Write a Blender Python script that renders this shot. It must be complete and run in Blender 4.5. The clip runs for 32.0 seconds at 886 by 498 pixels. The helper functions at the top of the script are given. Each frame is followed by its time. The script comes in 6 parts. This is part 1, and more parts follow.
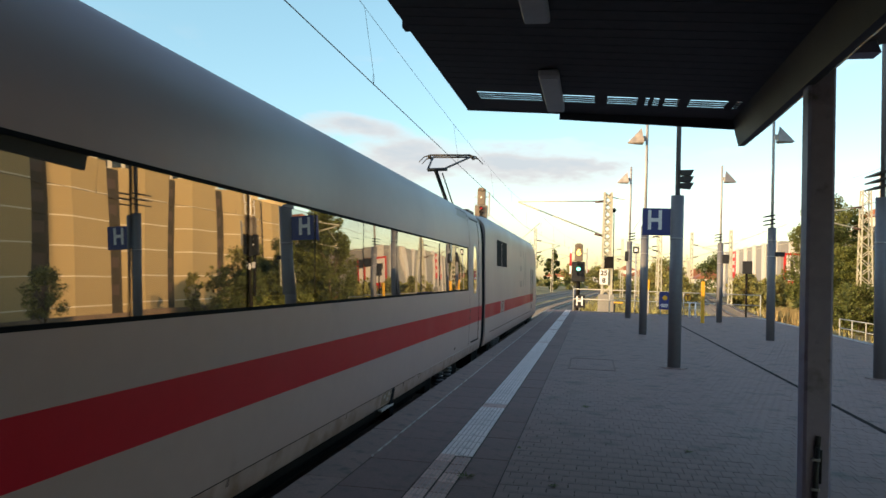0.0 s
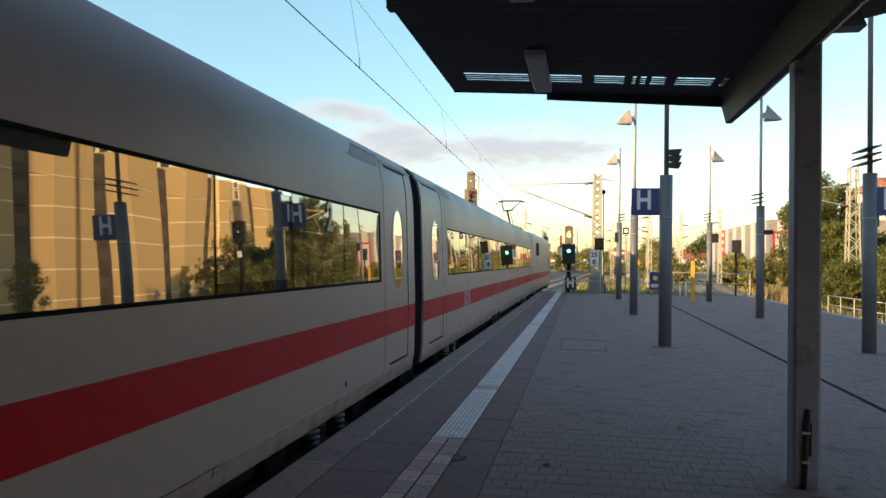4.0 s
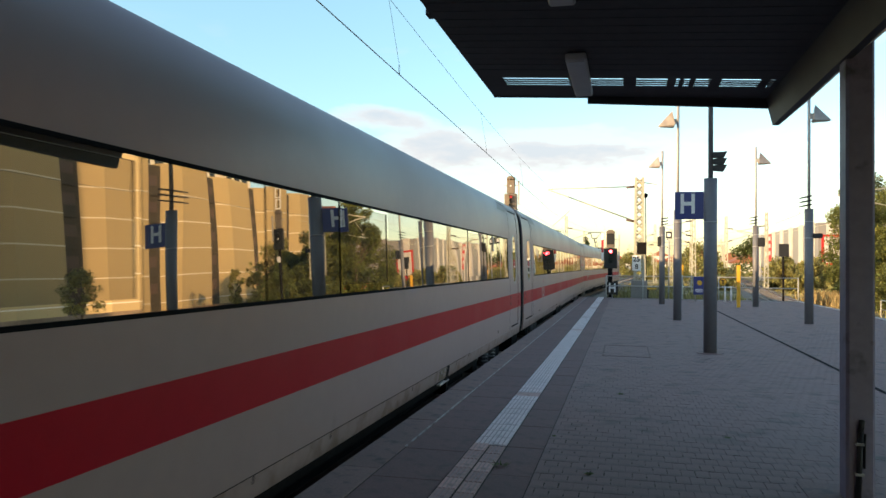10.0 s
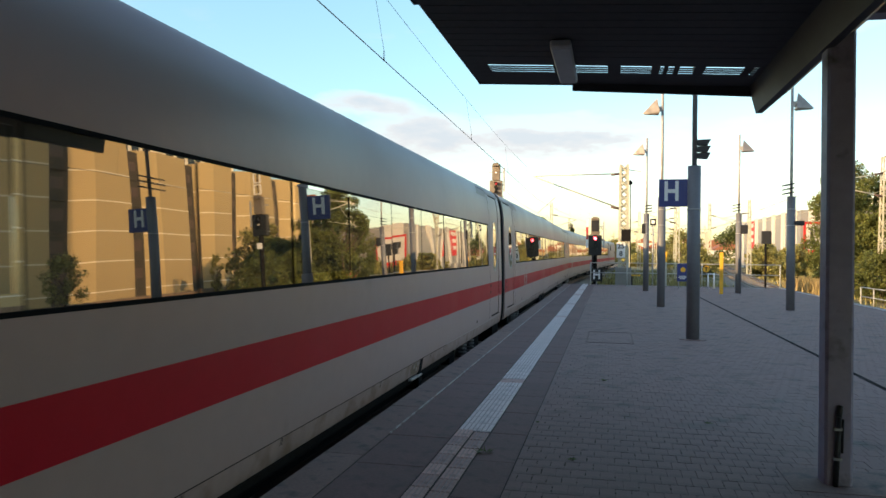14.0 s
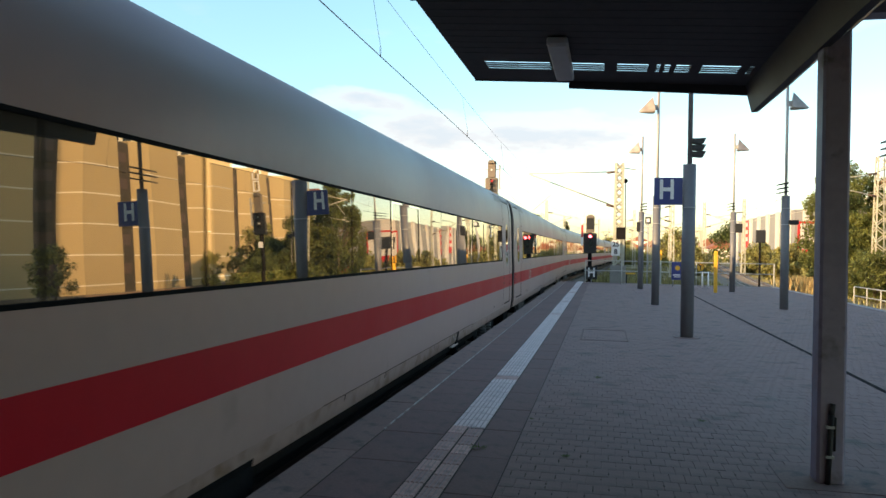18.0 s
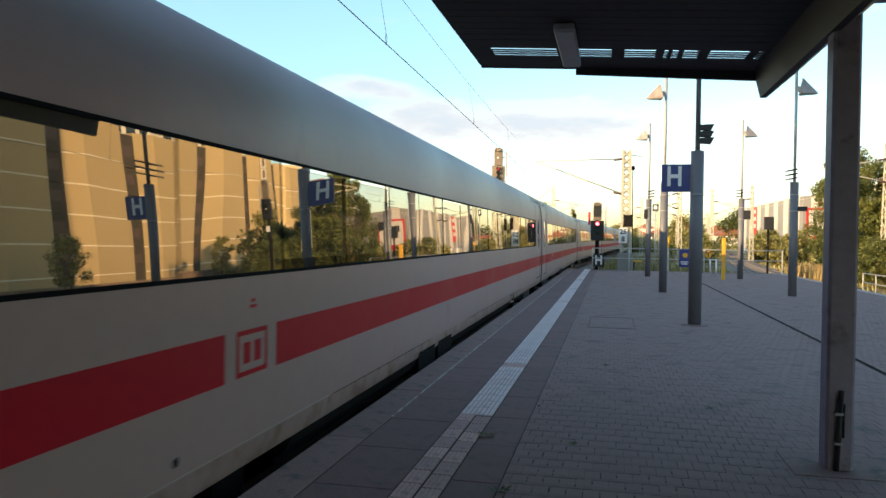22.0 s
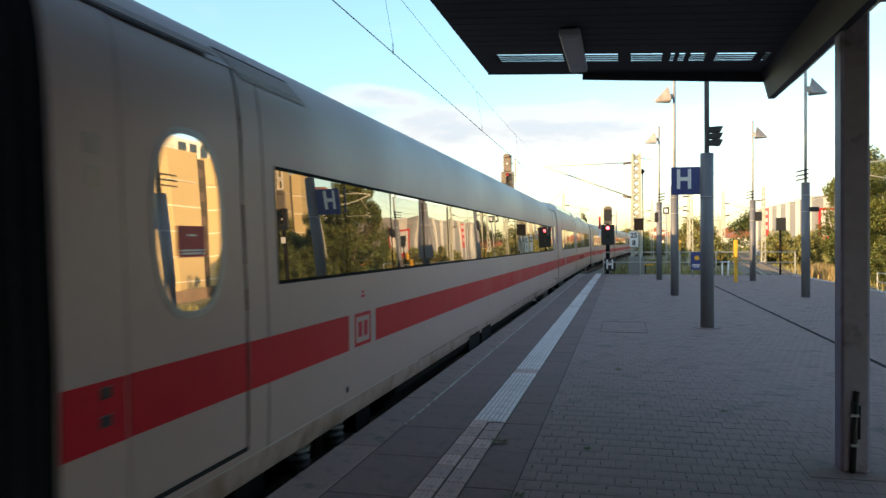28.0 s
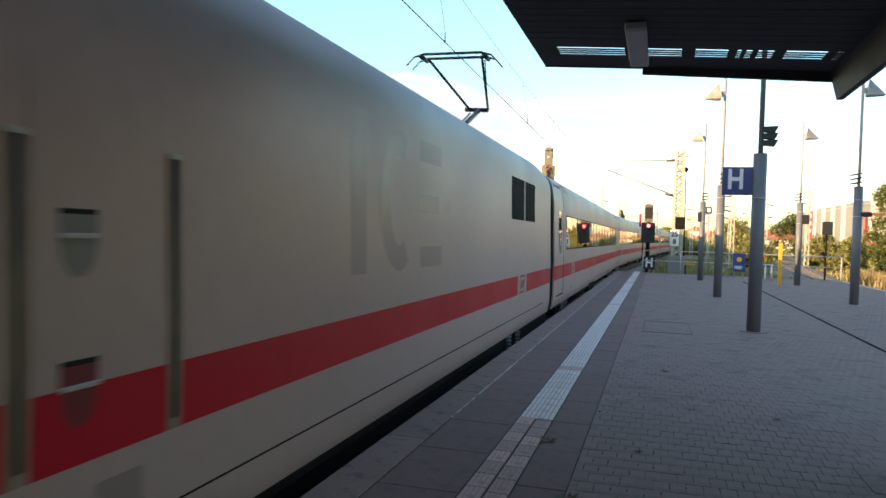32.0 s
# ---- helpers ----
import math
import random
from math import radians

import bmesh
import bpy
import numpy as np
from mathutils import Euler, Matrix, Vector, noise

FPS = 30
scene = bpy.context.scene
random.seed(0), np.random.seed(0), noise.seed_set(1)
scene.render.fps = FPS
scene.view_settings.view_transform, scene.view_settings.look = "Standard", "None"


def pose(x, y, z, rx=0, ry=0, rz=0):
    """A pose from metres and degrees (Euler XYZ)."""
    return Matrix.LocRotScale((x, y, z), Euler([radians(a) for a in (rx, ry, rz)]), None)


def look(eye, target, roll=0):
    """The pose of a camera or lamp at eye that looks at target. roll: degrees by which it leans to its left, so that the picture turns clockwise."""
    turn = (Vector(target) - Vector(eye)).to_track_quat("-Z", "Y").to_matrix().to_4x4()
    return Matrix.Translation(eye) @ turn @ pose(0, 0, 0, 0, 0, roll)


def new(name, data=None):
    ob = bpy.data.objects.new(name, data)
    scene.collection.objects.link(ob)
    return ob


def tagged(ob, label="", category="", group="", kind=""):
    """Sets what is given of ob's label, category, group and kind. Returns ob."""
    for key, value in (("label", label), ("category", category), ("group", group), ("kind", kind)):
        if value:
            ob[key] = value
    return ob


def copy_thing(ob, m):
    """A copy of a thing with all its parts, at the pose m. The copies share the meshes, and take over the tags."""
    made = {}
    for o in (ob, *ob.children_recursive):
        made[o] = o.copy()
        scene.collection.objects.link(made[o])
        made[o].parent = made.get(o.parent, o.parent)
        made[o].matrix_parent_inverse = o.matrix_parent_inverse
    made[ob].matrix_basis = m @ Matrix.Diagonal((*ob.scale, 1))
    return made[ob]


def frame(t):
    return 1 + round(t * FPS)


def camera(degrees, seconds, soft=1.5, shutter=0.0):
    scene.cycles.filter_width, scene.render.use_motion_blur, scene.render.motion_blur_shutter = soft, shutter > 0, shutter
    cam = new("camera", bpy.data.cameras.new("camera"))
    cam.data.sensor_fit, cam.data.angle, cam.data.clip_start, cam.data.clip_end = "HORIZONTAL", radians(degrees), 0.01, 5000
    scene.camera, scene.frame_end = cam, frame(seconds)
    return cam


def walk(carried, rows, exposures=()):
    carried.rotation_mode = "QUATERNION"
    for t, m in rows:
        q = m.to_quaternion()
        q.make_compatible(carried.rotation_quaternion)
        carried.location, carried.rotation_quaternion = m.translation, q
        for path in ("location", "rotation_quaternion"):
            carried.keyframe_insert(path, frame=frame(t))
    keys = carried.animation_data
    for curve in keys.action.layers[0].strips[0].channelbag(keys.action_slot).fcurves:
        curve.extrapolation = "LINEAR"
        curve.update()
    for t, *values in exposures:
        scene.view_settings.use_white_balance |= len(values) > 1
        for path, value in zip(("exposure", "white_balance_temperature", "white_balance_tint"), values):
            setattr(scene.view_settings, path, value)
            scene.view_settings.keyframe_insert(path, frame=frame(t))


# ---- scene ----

# ---- camera ----
# seconds, place, and the turn: to the left, up, and leaning
WAY = (
    (0.0, -0.009, -0.031, 1.717, 11.27, 1.94, 1.86),
    (0.5, -0.006, -0.052, 1.704, 12.57, 1.63, 1.84),
    (1.0, -0.005, -0.049, 1.702, 12.42, 1.26, 2.39),
    (1.5, -0.003, -0.038, 1.696, 12.06, 1.08, 2.73),
    (2.0, -0.008, -0.030, 1.700, 11.77, 0.99, 2.60),
    (2.5, -0.008, -0.017, 1.699, 11.05, 0.96, 2.34),
    (4.5, 0.003, -0.012, 1.693, 10.77, 0.49, 0.30),
    (5.0, 0.004, -0.013, 1.691, 11.17, -0.07, 0.14),
    (5.5, 0.004, -0.014, 1.689, 11.57, -0.47, 0.44),
    (6.0, 0.000, -0.000, 1.700, 11.97, -0.74, 0.71),
    (6.5, 0.004, -0.011, 1.691, 12.34, -0.60, 0.65),
    (7.0, 0.004, -0.012, 1.694, 12.62, -0.27, 0.61),
    (7.5, -0.000, -0.001, 1.693, 13.11, -0.06, 0.59),
    (8.0, -0.002, 0.016, 1.698, 13.42, -0.21, 0.38),
    (8.5, -0.003, 0.019, 1.703, 13.84, -0.05, 0.23),
    (9.0, -0.006, 0.018, 1.700, 13.77, 0.15, 0.38),
    (9.5, -0.005, 0.016, 1.703, 13.70, 0.52, 0.56),
    (10.0, -0.006, 0.010, 1.706, 13.59, 1.15, 0.58),
    (10.5, -0.003, 0.012, 1.706, 13.63, 1.41, 0.56),
    (11.0, -0.005, 0.011, 1.709, 13.60, 1.28, 0.62),
    (11.5, -0.006, 0.006, 1.706, 13.54, 1.19, 0.56),
    (12.0, -0.005, 0.007, 1.706, 13.40, 0.93, 0.49),
    (12.5, 0.002, 0.018, 1.709, 13.14, 0.78, 0.36),
    (13.0, -0.000, 0.020, 1.705, 12.82, 0.52, 0.32),
    (13.5, -0.002, 0.014, 1.704, 12.58, 0.33, 0.44),
    (14.0, 0.003, 0.015, 1.711, 12.47, 0.15, 0.62),
    (14.5, 0.001, 0.018, 1.702, 12.33, 0.14, 0.67),
    (16.5, -0.003, 0.033, 1.703, 12.00, -0.15, 0.94),
    (17.0, -0.001, 0.028, 1.705, 12.01, -0.04, 1.02),
    (17.5, 0.000, 0.021, 1.707, 12.09, -0.11, 1.05),
    (18.0, 0.000, 0.013, 1.706, 12.09, -0.08, 1.01),
    (18.5, 0.002, 0.008, 1.704, 12.05, 0.11, 0.98),
    (19.0, 0.008, 0.009, 1.707, 11.99, 0.24, 0.93),
    (19.5, 0.003, 0.006, 1.708, 11.95, 0.28, 0.66),
    (20.0, 0.003, 0.012, 1.704, 12.08, 0.39, 0.68),
    (20.5, 0.001, 0.018, 1.705, 12.30, 0.13, 0.72),
    (21.0, -0.000, 0.021, 1.707, 12.52, -0.35, 0.70),
    (21.5, 0.005, 0.019, 1.708, 12.60, -0.65, 0.76),
    (22.0, -0.002, 0.022, 1.704, 12.60, -0.98, 0.75),
    (22.5, 0.001, 0.022, 1.700, 12.66, -1.15, 0.82),
    (23.0, 0.000, 0.012, 1.704, 12.84, -1.33, 0.77),
    (23.5, -0.000, 0.013, 1.703, 13.07, -1.13, 0.72),
    (24.0, -0.000, 0.012, 1.704, 13.30, -0.91, 0.67),
    (24.5, 0.005, 0.013, 1.706, 13.31, -0.74, 0.41),
    (25.0, 0.007, 0.018, 1.705, 13.31, -0.57, 0.12),
    (25.5, 0.007, 0.014, 1.705, 13.26, -0.41, -0.05),
    (27.5, 0.008, 0.009, 1.703, 13.34, -0.35, -0.39),
    (28.0, 0.008, 0.011, 1.706, 13.41, -0.45, -0.28),
    (28.5, 0.009, 0.012, 1.706, 13.42, -0.51, -0.27),
    (29.0, 0.009, 0.011, 1.702, 13.56, -0.61, -0.19),
    (29.5, 0.008, 0.010, 1.709, 13.76, -0.67, -0.16),
    (30.0, 0.005, 0.008, 1.703, 13.90, -0.87, -0.01),
    (30.5, 0.008, 0.014, 1.705, 14.02, -0.80, -0.06),
    (31.0, -0.022, 0.004, 1.704, 14.16, -1.05, 1.23),
    (31.5, -0.089, 0.019, 1.708, 14.72, -1.23, 1.56),
    (32.0, -0.181, 0.036, 1.719, 16.00, -1.19, 1.85),
)
cam = camera(61.0, 32.0, 1.5, 0.2)
walk(cam, [(t, pose(x, y, z, 90 + up, 0, turn) @ pose(0, 0, 0, 0, 0, lean)) for t, x, y, z, turn, up, lean in WAY],
     [(t, stops, kelvin, 11) for t, stops, kelvin in ((0, 1, 6700), (2, 1.02, 6700), (5, 1.07, 6700), (7, 1.29, 6700), (10, 1.19, 6700), (12, 1.13, 6680), (14, 1.18, 6650), (17, 1.3, 6640), (20, 1.2, 6630),
                                                     (21, 1.18, 6600), (22, 1.26, 6570), (24, 1.48, 6540), (25.5, 1.48, 6540), (28, 1.28, 6600), (29, 1.36, 6600), (31, 1.29, 6600), (32, 1.52, 6600))])

# ---- sun and sky ----
SUN_TURN, SUN_UP = 230.0, 12.0
sun = bpy.data.lights.new("sun", "SUN")
sun.energy, sun.angle, sun.color = 3.4, radians(0.6), (1.0, 0.66, 0.33)
sun_ob = new("sun", sun)
_a, _e = radians(SUN_TURN), radians(SUN_UP)
sun_way = Vector((math.sin(_a) * math.cos(_e), math.cos(_a) * math.cos(_e), math.sin(_e)))
sun_ob.matrix_basis = look(sun_way * 80, (0, 0, 0))

world = bpy.data.worlds.new("sky")
scene.world = world
world.use_nodes = True
wt = world.node_tree
wt.nodes.clear()


def wnode(kind):
    return wt.nodes.new(kind)


sky = wnode("ShaderNodeTexSky")
sky.sky_type, sky.sun_disc, sky.sun_elevation, sky.sun_rotation = "NISHITA", False, _e, _a
sky.air_density, sky.dust_density, sky.ozone_density = 1.0, 0.8, 1.0
tc = wnode("ShaderNodeTexCoord")
mp = wnode("ShaderNodeMapping")
mp.inputs["Scale"].default_value = (3.6, 3.6, 11.0)
mp.inputs["Location"].default_value = (0.35, 0.1, 0.0)
cn = wnode("ShaderNodeTexNoise")
cn.inputs["Scale"].default_value, cn.inputs["Detail"].default_value, cn.inputs["Roughness"].default_value = 1.6, 7.0, 0.55
cr = wnode("ShaderNodeValToRGB")
cr.color_ramp.elements[0].position, cr.color_ramp.elements[1].position = 0.6, 0.78
sep = wnode("ShaderNodeSeparateXYZ")
hr = wnode("ShaderNodeValToRGB")
for n, (at, v) in enumerate(((0.0, 0.0), (0.05, 0.35), (0.10, 0.95), (0.22, 0.8), (0.30, 0.0))):
    e = hr.color_ramp.elements[n] if n < 2 else hr.color_ramp.elements.new(at)
    e.position, e.color = at, (v, v, v, 1)
# two long evening clouds, broken up by the noise
cloud = None
for turn_, up_, long_, high_, much in ((-7.0, 8.7, 13.5, 1.9, 0.36), (-18.4, 11.2, 4.6, 1.1, 0.3)):
    rot = wnode("ShaderNodeVectorRotate")
    rot.rotation_type = "Z_AXIS"
    rot.inputs["Angle"].default_value = radians(turn_)
    off, dst, fall = wnode("ShaderNodeVectorMath"), wnode("ShaderNodeVectorMath"), wnode("ShaderNodeMapRange")
    off.operation, dst.operation = "MULTIPLY_ADD", "LENGTH"
    a_, b_ = 1 / math.sin(radians(long_)), 1 / math.sin(radians(high_))
    off.inputs[1].default_value = (a_, 0.4, b_)
    off.inputs[2].default_value = (0, -0.4, -b_ * math.sin(radians(up_)))
    fall.inputs["From Min"].default_value, fall.inputs["From Max"].default_value = 0.1, 1.3
    fall.inputs["To Min"].default_value, fall.inputs["To Max"].default_value = much, 0.0
    wt.links.new(tc.outputs["Generated"], rot.inputs["Vector"])
    wt.links.new(rot.outputs["Vector"], off.inputs[0])
    wt.links.new(off.outputs["Vector"], dst.inputs[0])
    wt.links.new(dst.outputs["Value"], fall.inputs["Value"])
    add_ = wnode("ShaderNodeMath")
    add_.operation = "ADD"
    wt.links.new(fall.outputs["Result"], add_.inputs[0])
    wt.links.new(cloud or cn.outputs["Fac"], add_.inputs[1])
    cloud = add_.outputs["Value"]
mul = wnode("ShaderNodeMath")
mul.operation = "MULTIPLY"
mix = wnode("ShaderNodeMixRGB")
core = wnode("ShaderNodeValToRGB")
core.color_ramp.elements[0].position, core.color_ramp.elements[0].color = 0.66, (3.1, 2.85, 2.7, 1)
core.color_ramp.elements[1].position, core.color_ramp.elements[1].color = 0.84, (2.15, 2.28, 2.48, 1)
wt.links.new(cloud, core.inputs["Fac"])
wt.links.new(core.outputs["Color"], mix.inputs["Color2"])
bg = wnode("ShaderNodeBackground")
bg.inputs["Strength"].default_value = 0.15
wout = wnode("ShaderNodeOutputWorld")
wt.links.new(tc.outputs["Generated"], mp.inputs["Vector"])
wt.links.new(mp.outputs["Vector"], cn.inputs["Vector"])
wt.links.new(cloud, cr.inputs["Fac"])
wt.links.new(tc.outputs["Generated"], sep.inputs["Vector"])
wt.links.new(sep.outputs["Z"], hr.inputs["Fac"])
wt.links.new(cr.outputs["Color"], mul.inputs[0])
wt.links.new(hr.outputs["Color"], mul.inputs[1])
wt.links.new(mul.outputs["Value"], mix.inputs["Fac"])
# clear evening air: cream towards the horizon, cyan overhead
hue = wnode("ShaderNodeMixRGB")
hue.blend_type = "MULTIPLY"
hue.inputs["Fac"].default_value = 1.0
air = wnode("ShaderNodeValToRGB")
for n, (at, tone) in enumerate(((0.0, (0.95, 0.93, 0.88)), (0.09, (0.92, 0.95, 0.93)), (0.2, (0.84, 1.03, 1.04)), (0.33, (0.94, 1.16, 1.1)), (0.5, (1.03, 1.06, 1.08)))):
    e = air.color_ramp.elements[n] if n < 2 else air.color_ramp.elements.new(at)
    e.position, e.color = at, (*tone, 1)
wt.links.new(sep.outputs["Z"], air.inputs["Fac"])
wt.links.new(air.outputs["Color"], hue.inputs["Color2"])
wt.links.new(sky.outputs["Color"], hue.inputs["Color1"])
wt.links.new(hue.outputs["Color"], mix.inputs["Color1"])
wt.links.new(mix.outputs["Color"], bg.inputs["Color"])
wt.links.new(bg.outputs["Background"], wout.inputs["Surface"])


# ---- materials ----
def material(name, color, rough=0.6, metal=0.0, vary=0.15, grain=30.0, stain=1.2, bump=0.0, per_piece=0.0, spec=0.5, coat=0.0, island=False, dirt=None, dirt_at=0.62, top_shade=None):
    """A surface with grain, broad stains and fine relief; per_piece shifts the tone from piece to piece."""
    m = bpy.data.materials.new(name)
    m.use_nodes = True
    nt = m.node_tree
    b = nt.nodes["Principled BSDF"]
    b.inputs["Roughness"].default_value, b.inputs["Metallic"].default_value = rough, metal
    b.inputs["Specular IOR Level"].default_value = spec
    b.inputs["Coat Weight"].default_value, b.inputs["Coat Roughness"].default_value = coat, 0.22
    geo = nt.nodes.new("ShaderNodeNewGeometry")
    tcm = nt.nodes.new("ShaderNodeTexCoord")

    def noise_of(scale, detail):
        n = nt.nodes.new("ShaderNodeTexNoise")
        n.inputs["Scale"].default_value, n.inputs["Detail"].default_value = scale, detail
        nt.links.new(tcm.outputs["Object"], n.inputs["Vector"])
        return n

    fine, broad = noise_of(grain, 5), noise_of(stain, 4)
    ad = nt.nodes.new("ShaderNodeMath")
    ad.operation = "ADD"
    nt.links.new(fine.outputs["Fac"], ad.inputs[0])
    nt.links.new(broad.outputs["Fac"], ad.inputs[1])
    last = ad.outputs["Value"]
    if per_piece:
        if island:
            rnd = geo.outputs["Random Per Island"]
        else:
            oi = nt.nodes.new("ShaderNodeObjectInfo")
            rnd = oi.outputs["Random"]
        mr0 = nt.nodes.new("ShaderNodeMapRange")
        mr0.inputs["To Min"].default_value, mr0.inputs["To Max"].default_value = -per_piece, per_piece
        nt.links.new(rnd, mr0.inputs["Value"])
        ad2 = nt.nodes.new("ShaderNodeMath")
        ad2.operation = "ADD"
        nt.links.new(last, ad2.inputs[0])
        nt.links.new(mr0.outputs["Result"], ad2.inputs[1])
        last = ad2.outputs["Value"]
    mr = nt.nodes.new("ShaderNodeMapRange")
    mr.inputs["From Min"].default_value, mr.inputs["From Max"].default_value = 0.6, 1.4
    mr.inputs["To Min"].default_value, mr.inputs["To Max"].default_value = 1 - vary, 1 + vary
    mr.clamp = False
    nt.links.new(last, mr.inputs["Value"])
    sc = nt.nodes.new("ShaderNodeVectorMath")
    sc.operation = "SCALE"
    sc.inputs[0].default_value = color[:3]
    nt.links.new(mr.outputs["Result"], sc.inputs["Scale"])
    col = sc.outputs["Vector"]
    if dirt:
        dn = noise_of(stain * 3.1, 7)
        dr = nt.nodes.new("ShaderNodeMapRange")
        dr.inputs["From Min"].default_value, dr.inputs["From Max"].default_value = dirt_at - 0.1, dirt_at + 0.1
        nt.links.new(dn.outputs["Fac"], dr.inputs["Value"])
        mx = nt.nodes.new("ShaderNodeMixRGB")
        mx.inputs["Color2"].default_value = (*dirt, 1)
        nt.links.new(dr.outputs["Result"], mx.inputs["Fac"])
        nt.links.new(col, mx.inputs["Color1"])
        col = mx.outputs["Color"]
    if top_shade:
        # shade on the upper sides and roof put into the colour, with a noisy edge
        tone, z0, z1 = top_shade
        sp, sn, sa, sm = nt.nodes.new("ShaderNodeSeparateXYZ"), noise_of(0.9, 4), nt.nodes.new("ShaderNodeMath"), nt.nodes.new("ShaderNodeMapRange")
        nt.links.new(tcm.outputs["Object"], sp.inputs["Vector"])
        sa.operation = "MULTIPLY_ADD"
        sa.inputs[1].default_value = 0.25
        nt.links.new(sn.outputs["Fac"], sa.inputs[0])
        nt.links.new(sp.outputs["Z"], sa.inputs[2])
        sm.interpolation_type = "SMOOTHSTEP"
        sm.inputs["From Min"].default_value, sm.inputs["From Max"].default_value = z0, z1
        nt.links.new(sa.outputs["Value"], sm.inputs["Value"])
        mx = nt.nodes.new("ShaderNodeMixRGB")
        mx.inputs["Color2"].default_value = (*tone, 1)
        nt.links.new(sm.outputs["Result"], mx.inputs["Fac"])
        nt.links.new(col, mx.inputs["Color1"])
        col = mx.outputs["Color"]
    nt.links.new(col, b.inputs["Base Color"])
    rr = nt.nodes.new("ShaderNodeMapRange")
    rr.inputs["From Min"].default_value, rr.inputs["From Max"].default_value = 0.3, 0.7
    rr.inputs["To Min"].default_value, rr.inputs["To Max"].default_value = max(rough - 0.07, 0.02), min(rough + 0.07, 1)
    nt.links.new(broad.outputs["Fac"], rr.inputs["Value"])
    nt.links.new(rr.outputs["Result"], b.inputs["Roughness"])
    if bump:
        bp = nt.nodes.new("ShaderNodeBump")
        bp.inputs["Strength"].default_value, bp.inputs["Distance"].default_value = 0.6, bump
        nt.links.new(fine.outputs["Fac"], bp.inputs["Height"])
        nt.links.new(bp.outputs["Normal"], b.inputs["Normal"])
    return m


def leafy(name, color, vary):
    """Leaves that differ from one to the next and let part of the light through."""
    m = material(name, color, 0.6, 0, vary, 3, 0.6, 0, vary, island=True)
    nt = m.node_tree
    b, out = nt.nodes["Principled BSDF"], nt.nodes["Material Output"]
    tl, mxs = nt.nodes.new("ShaderNodeBsdfTranslucent"), nt.nodes.new("ShaderNodeMixShader")
    mxs.inputs["Fac"].default_value = 0.35
    nt.links.new(b.inputs["Base Color"].links[0].from_socket, tl.inputs["Color"])
    nt.links.new(b.outputs["BSDF"], mxs.inputs[1])
    nt.links.new(tl.outputs["BSDF"], mxs.inputs[2])
    nt.links.new(mxs.outputs["Shader"], out.inputs["Surface"])
    return m


def glow(name, color, strength):
    m = bpy.data.materials.new(name)
    m.use_nodes = True
    b = m.node_tree.nodes["Principled BSDF"]
    b.inputs["Base Color"].default_value = (*color, 1)
    b.inputs["Emission Color"].default_value, b.inputs["Emission Strength"].default_value = (*color, 1), strength
    return m


def coated_glass(name, least=0.42, tint=(0.02, 0.022, 0.022), wave=0.0):
    """Sun-coated glazing: a mirror over a dark interior, stronger at a slant, a little wavy."""
    m = bpy.data.materials.new(name)
    m.use_nodes = True
    nt = m.node_tree
    nt.nodes.clear()
    out = nt.nodes.new("ShaderNodeOutputMaterial")
    gl, df, mxs = nt.nodes.new("ShaderNodeBsdfGlossy"), nt.nodes.new("ShaderNodeBsdfDiffuse"), nt.nodes.new("ShaderNodeMixShader")
    gl.inputs["Roughness"].default_value, gl.inputs["Color"].default_value = 0.015, (0.83, 0.785, 0.715, 1)
    df.inputs["Color"].default_value = (*tint, 1)
    fr, mr = nt.nodes.new("ShaderNodeFresnel"), nt.nodes.new("ShaderNodeMapRange")
    fr.inputs["IOR"].default_value = 1.6
    mr.inputs["From Min"].default_value, mr.inputs["From Max"].default_value = 0.05, 0.55
    mr.inputs["To Min"].default_value, mr.inputs["To Max"].default_value = least, 0.9
    nt.links.new(fr.outputs["Fac"], mr.inputs["Value"])
    # no two panes are coated quite alike
    oi, ov, om = nt.nodes.new("ShaderNodeObjectInfo"), nt.nodes.new("ShaderNodeMapRange"), nt.nodes.new("ShaderNodeMath")
    ov.inputs["To Min"].default_value, ov.inputs["To Max"].default_value = 0.9, 1.07
    om.operation = "MULTIPLY"
    nt.links.new(oi.outputs["Random"], ov.inputs["Value"])
    nt.links.new(mr.outputs["Result"], om.inputs[0])
    nt.links.new(ov.outputs["Result"], om.inputs[1])
    nt.links.new(om.outputs["Value"], mxs.inputs["Fac"])
    nt.links.new(df.outputs["BSDF"], mxs.inputs[1])
    nt.links.new(gl.outputs["BSDF"], mxs.inputs[2])
    nt.links.new(mxs.outputs["Shader"], out.inputs["Surface"])
    if wave:
        tcm, nz, bp = nt.nodes.new("ShaderNodeTexCoord"), nt.nodes.new("ShaderNodeTexNoise"), nt.nodes.new("ShaderNodeBump")
        nz.inputs["Scale"].default_value, nz.inputs["Detail"].default_value = 0.9, 0.0
        bp.inputs["Strength"].default_value, bp.inputs["Distance"].default_value = 1.0, wave
        nt.links.new(tcm.outputs["Object"], nz.inputs["Vector"])
        nt.links.new(nz.outputs["Fac"], bp.inputs["Height"])
        nt.links.new(bp.outputs["Normal"], gl.inputs["Normal"])
    return m


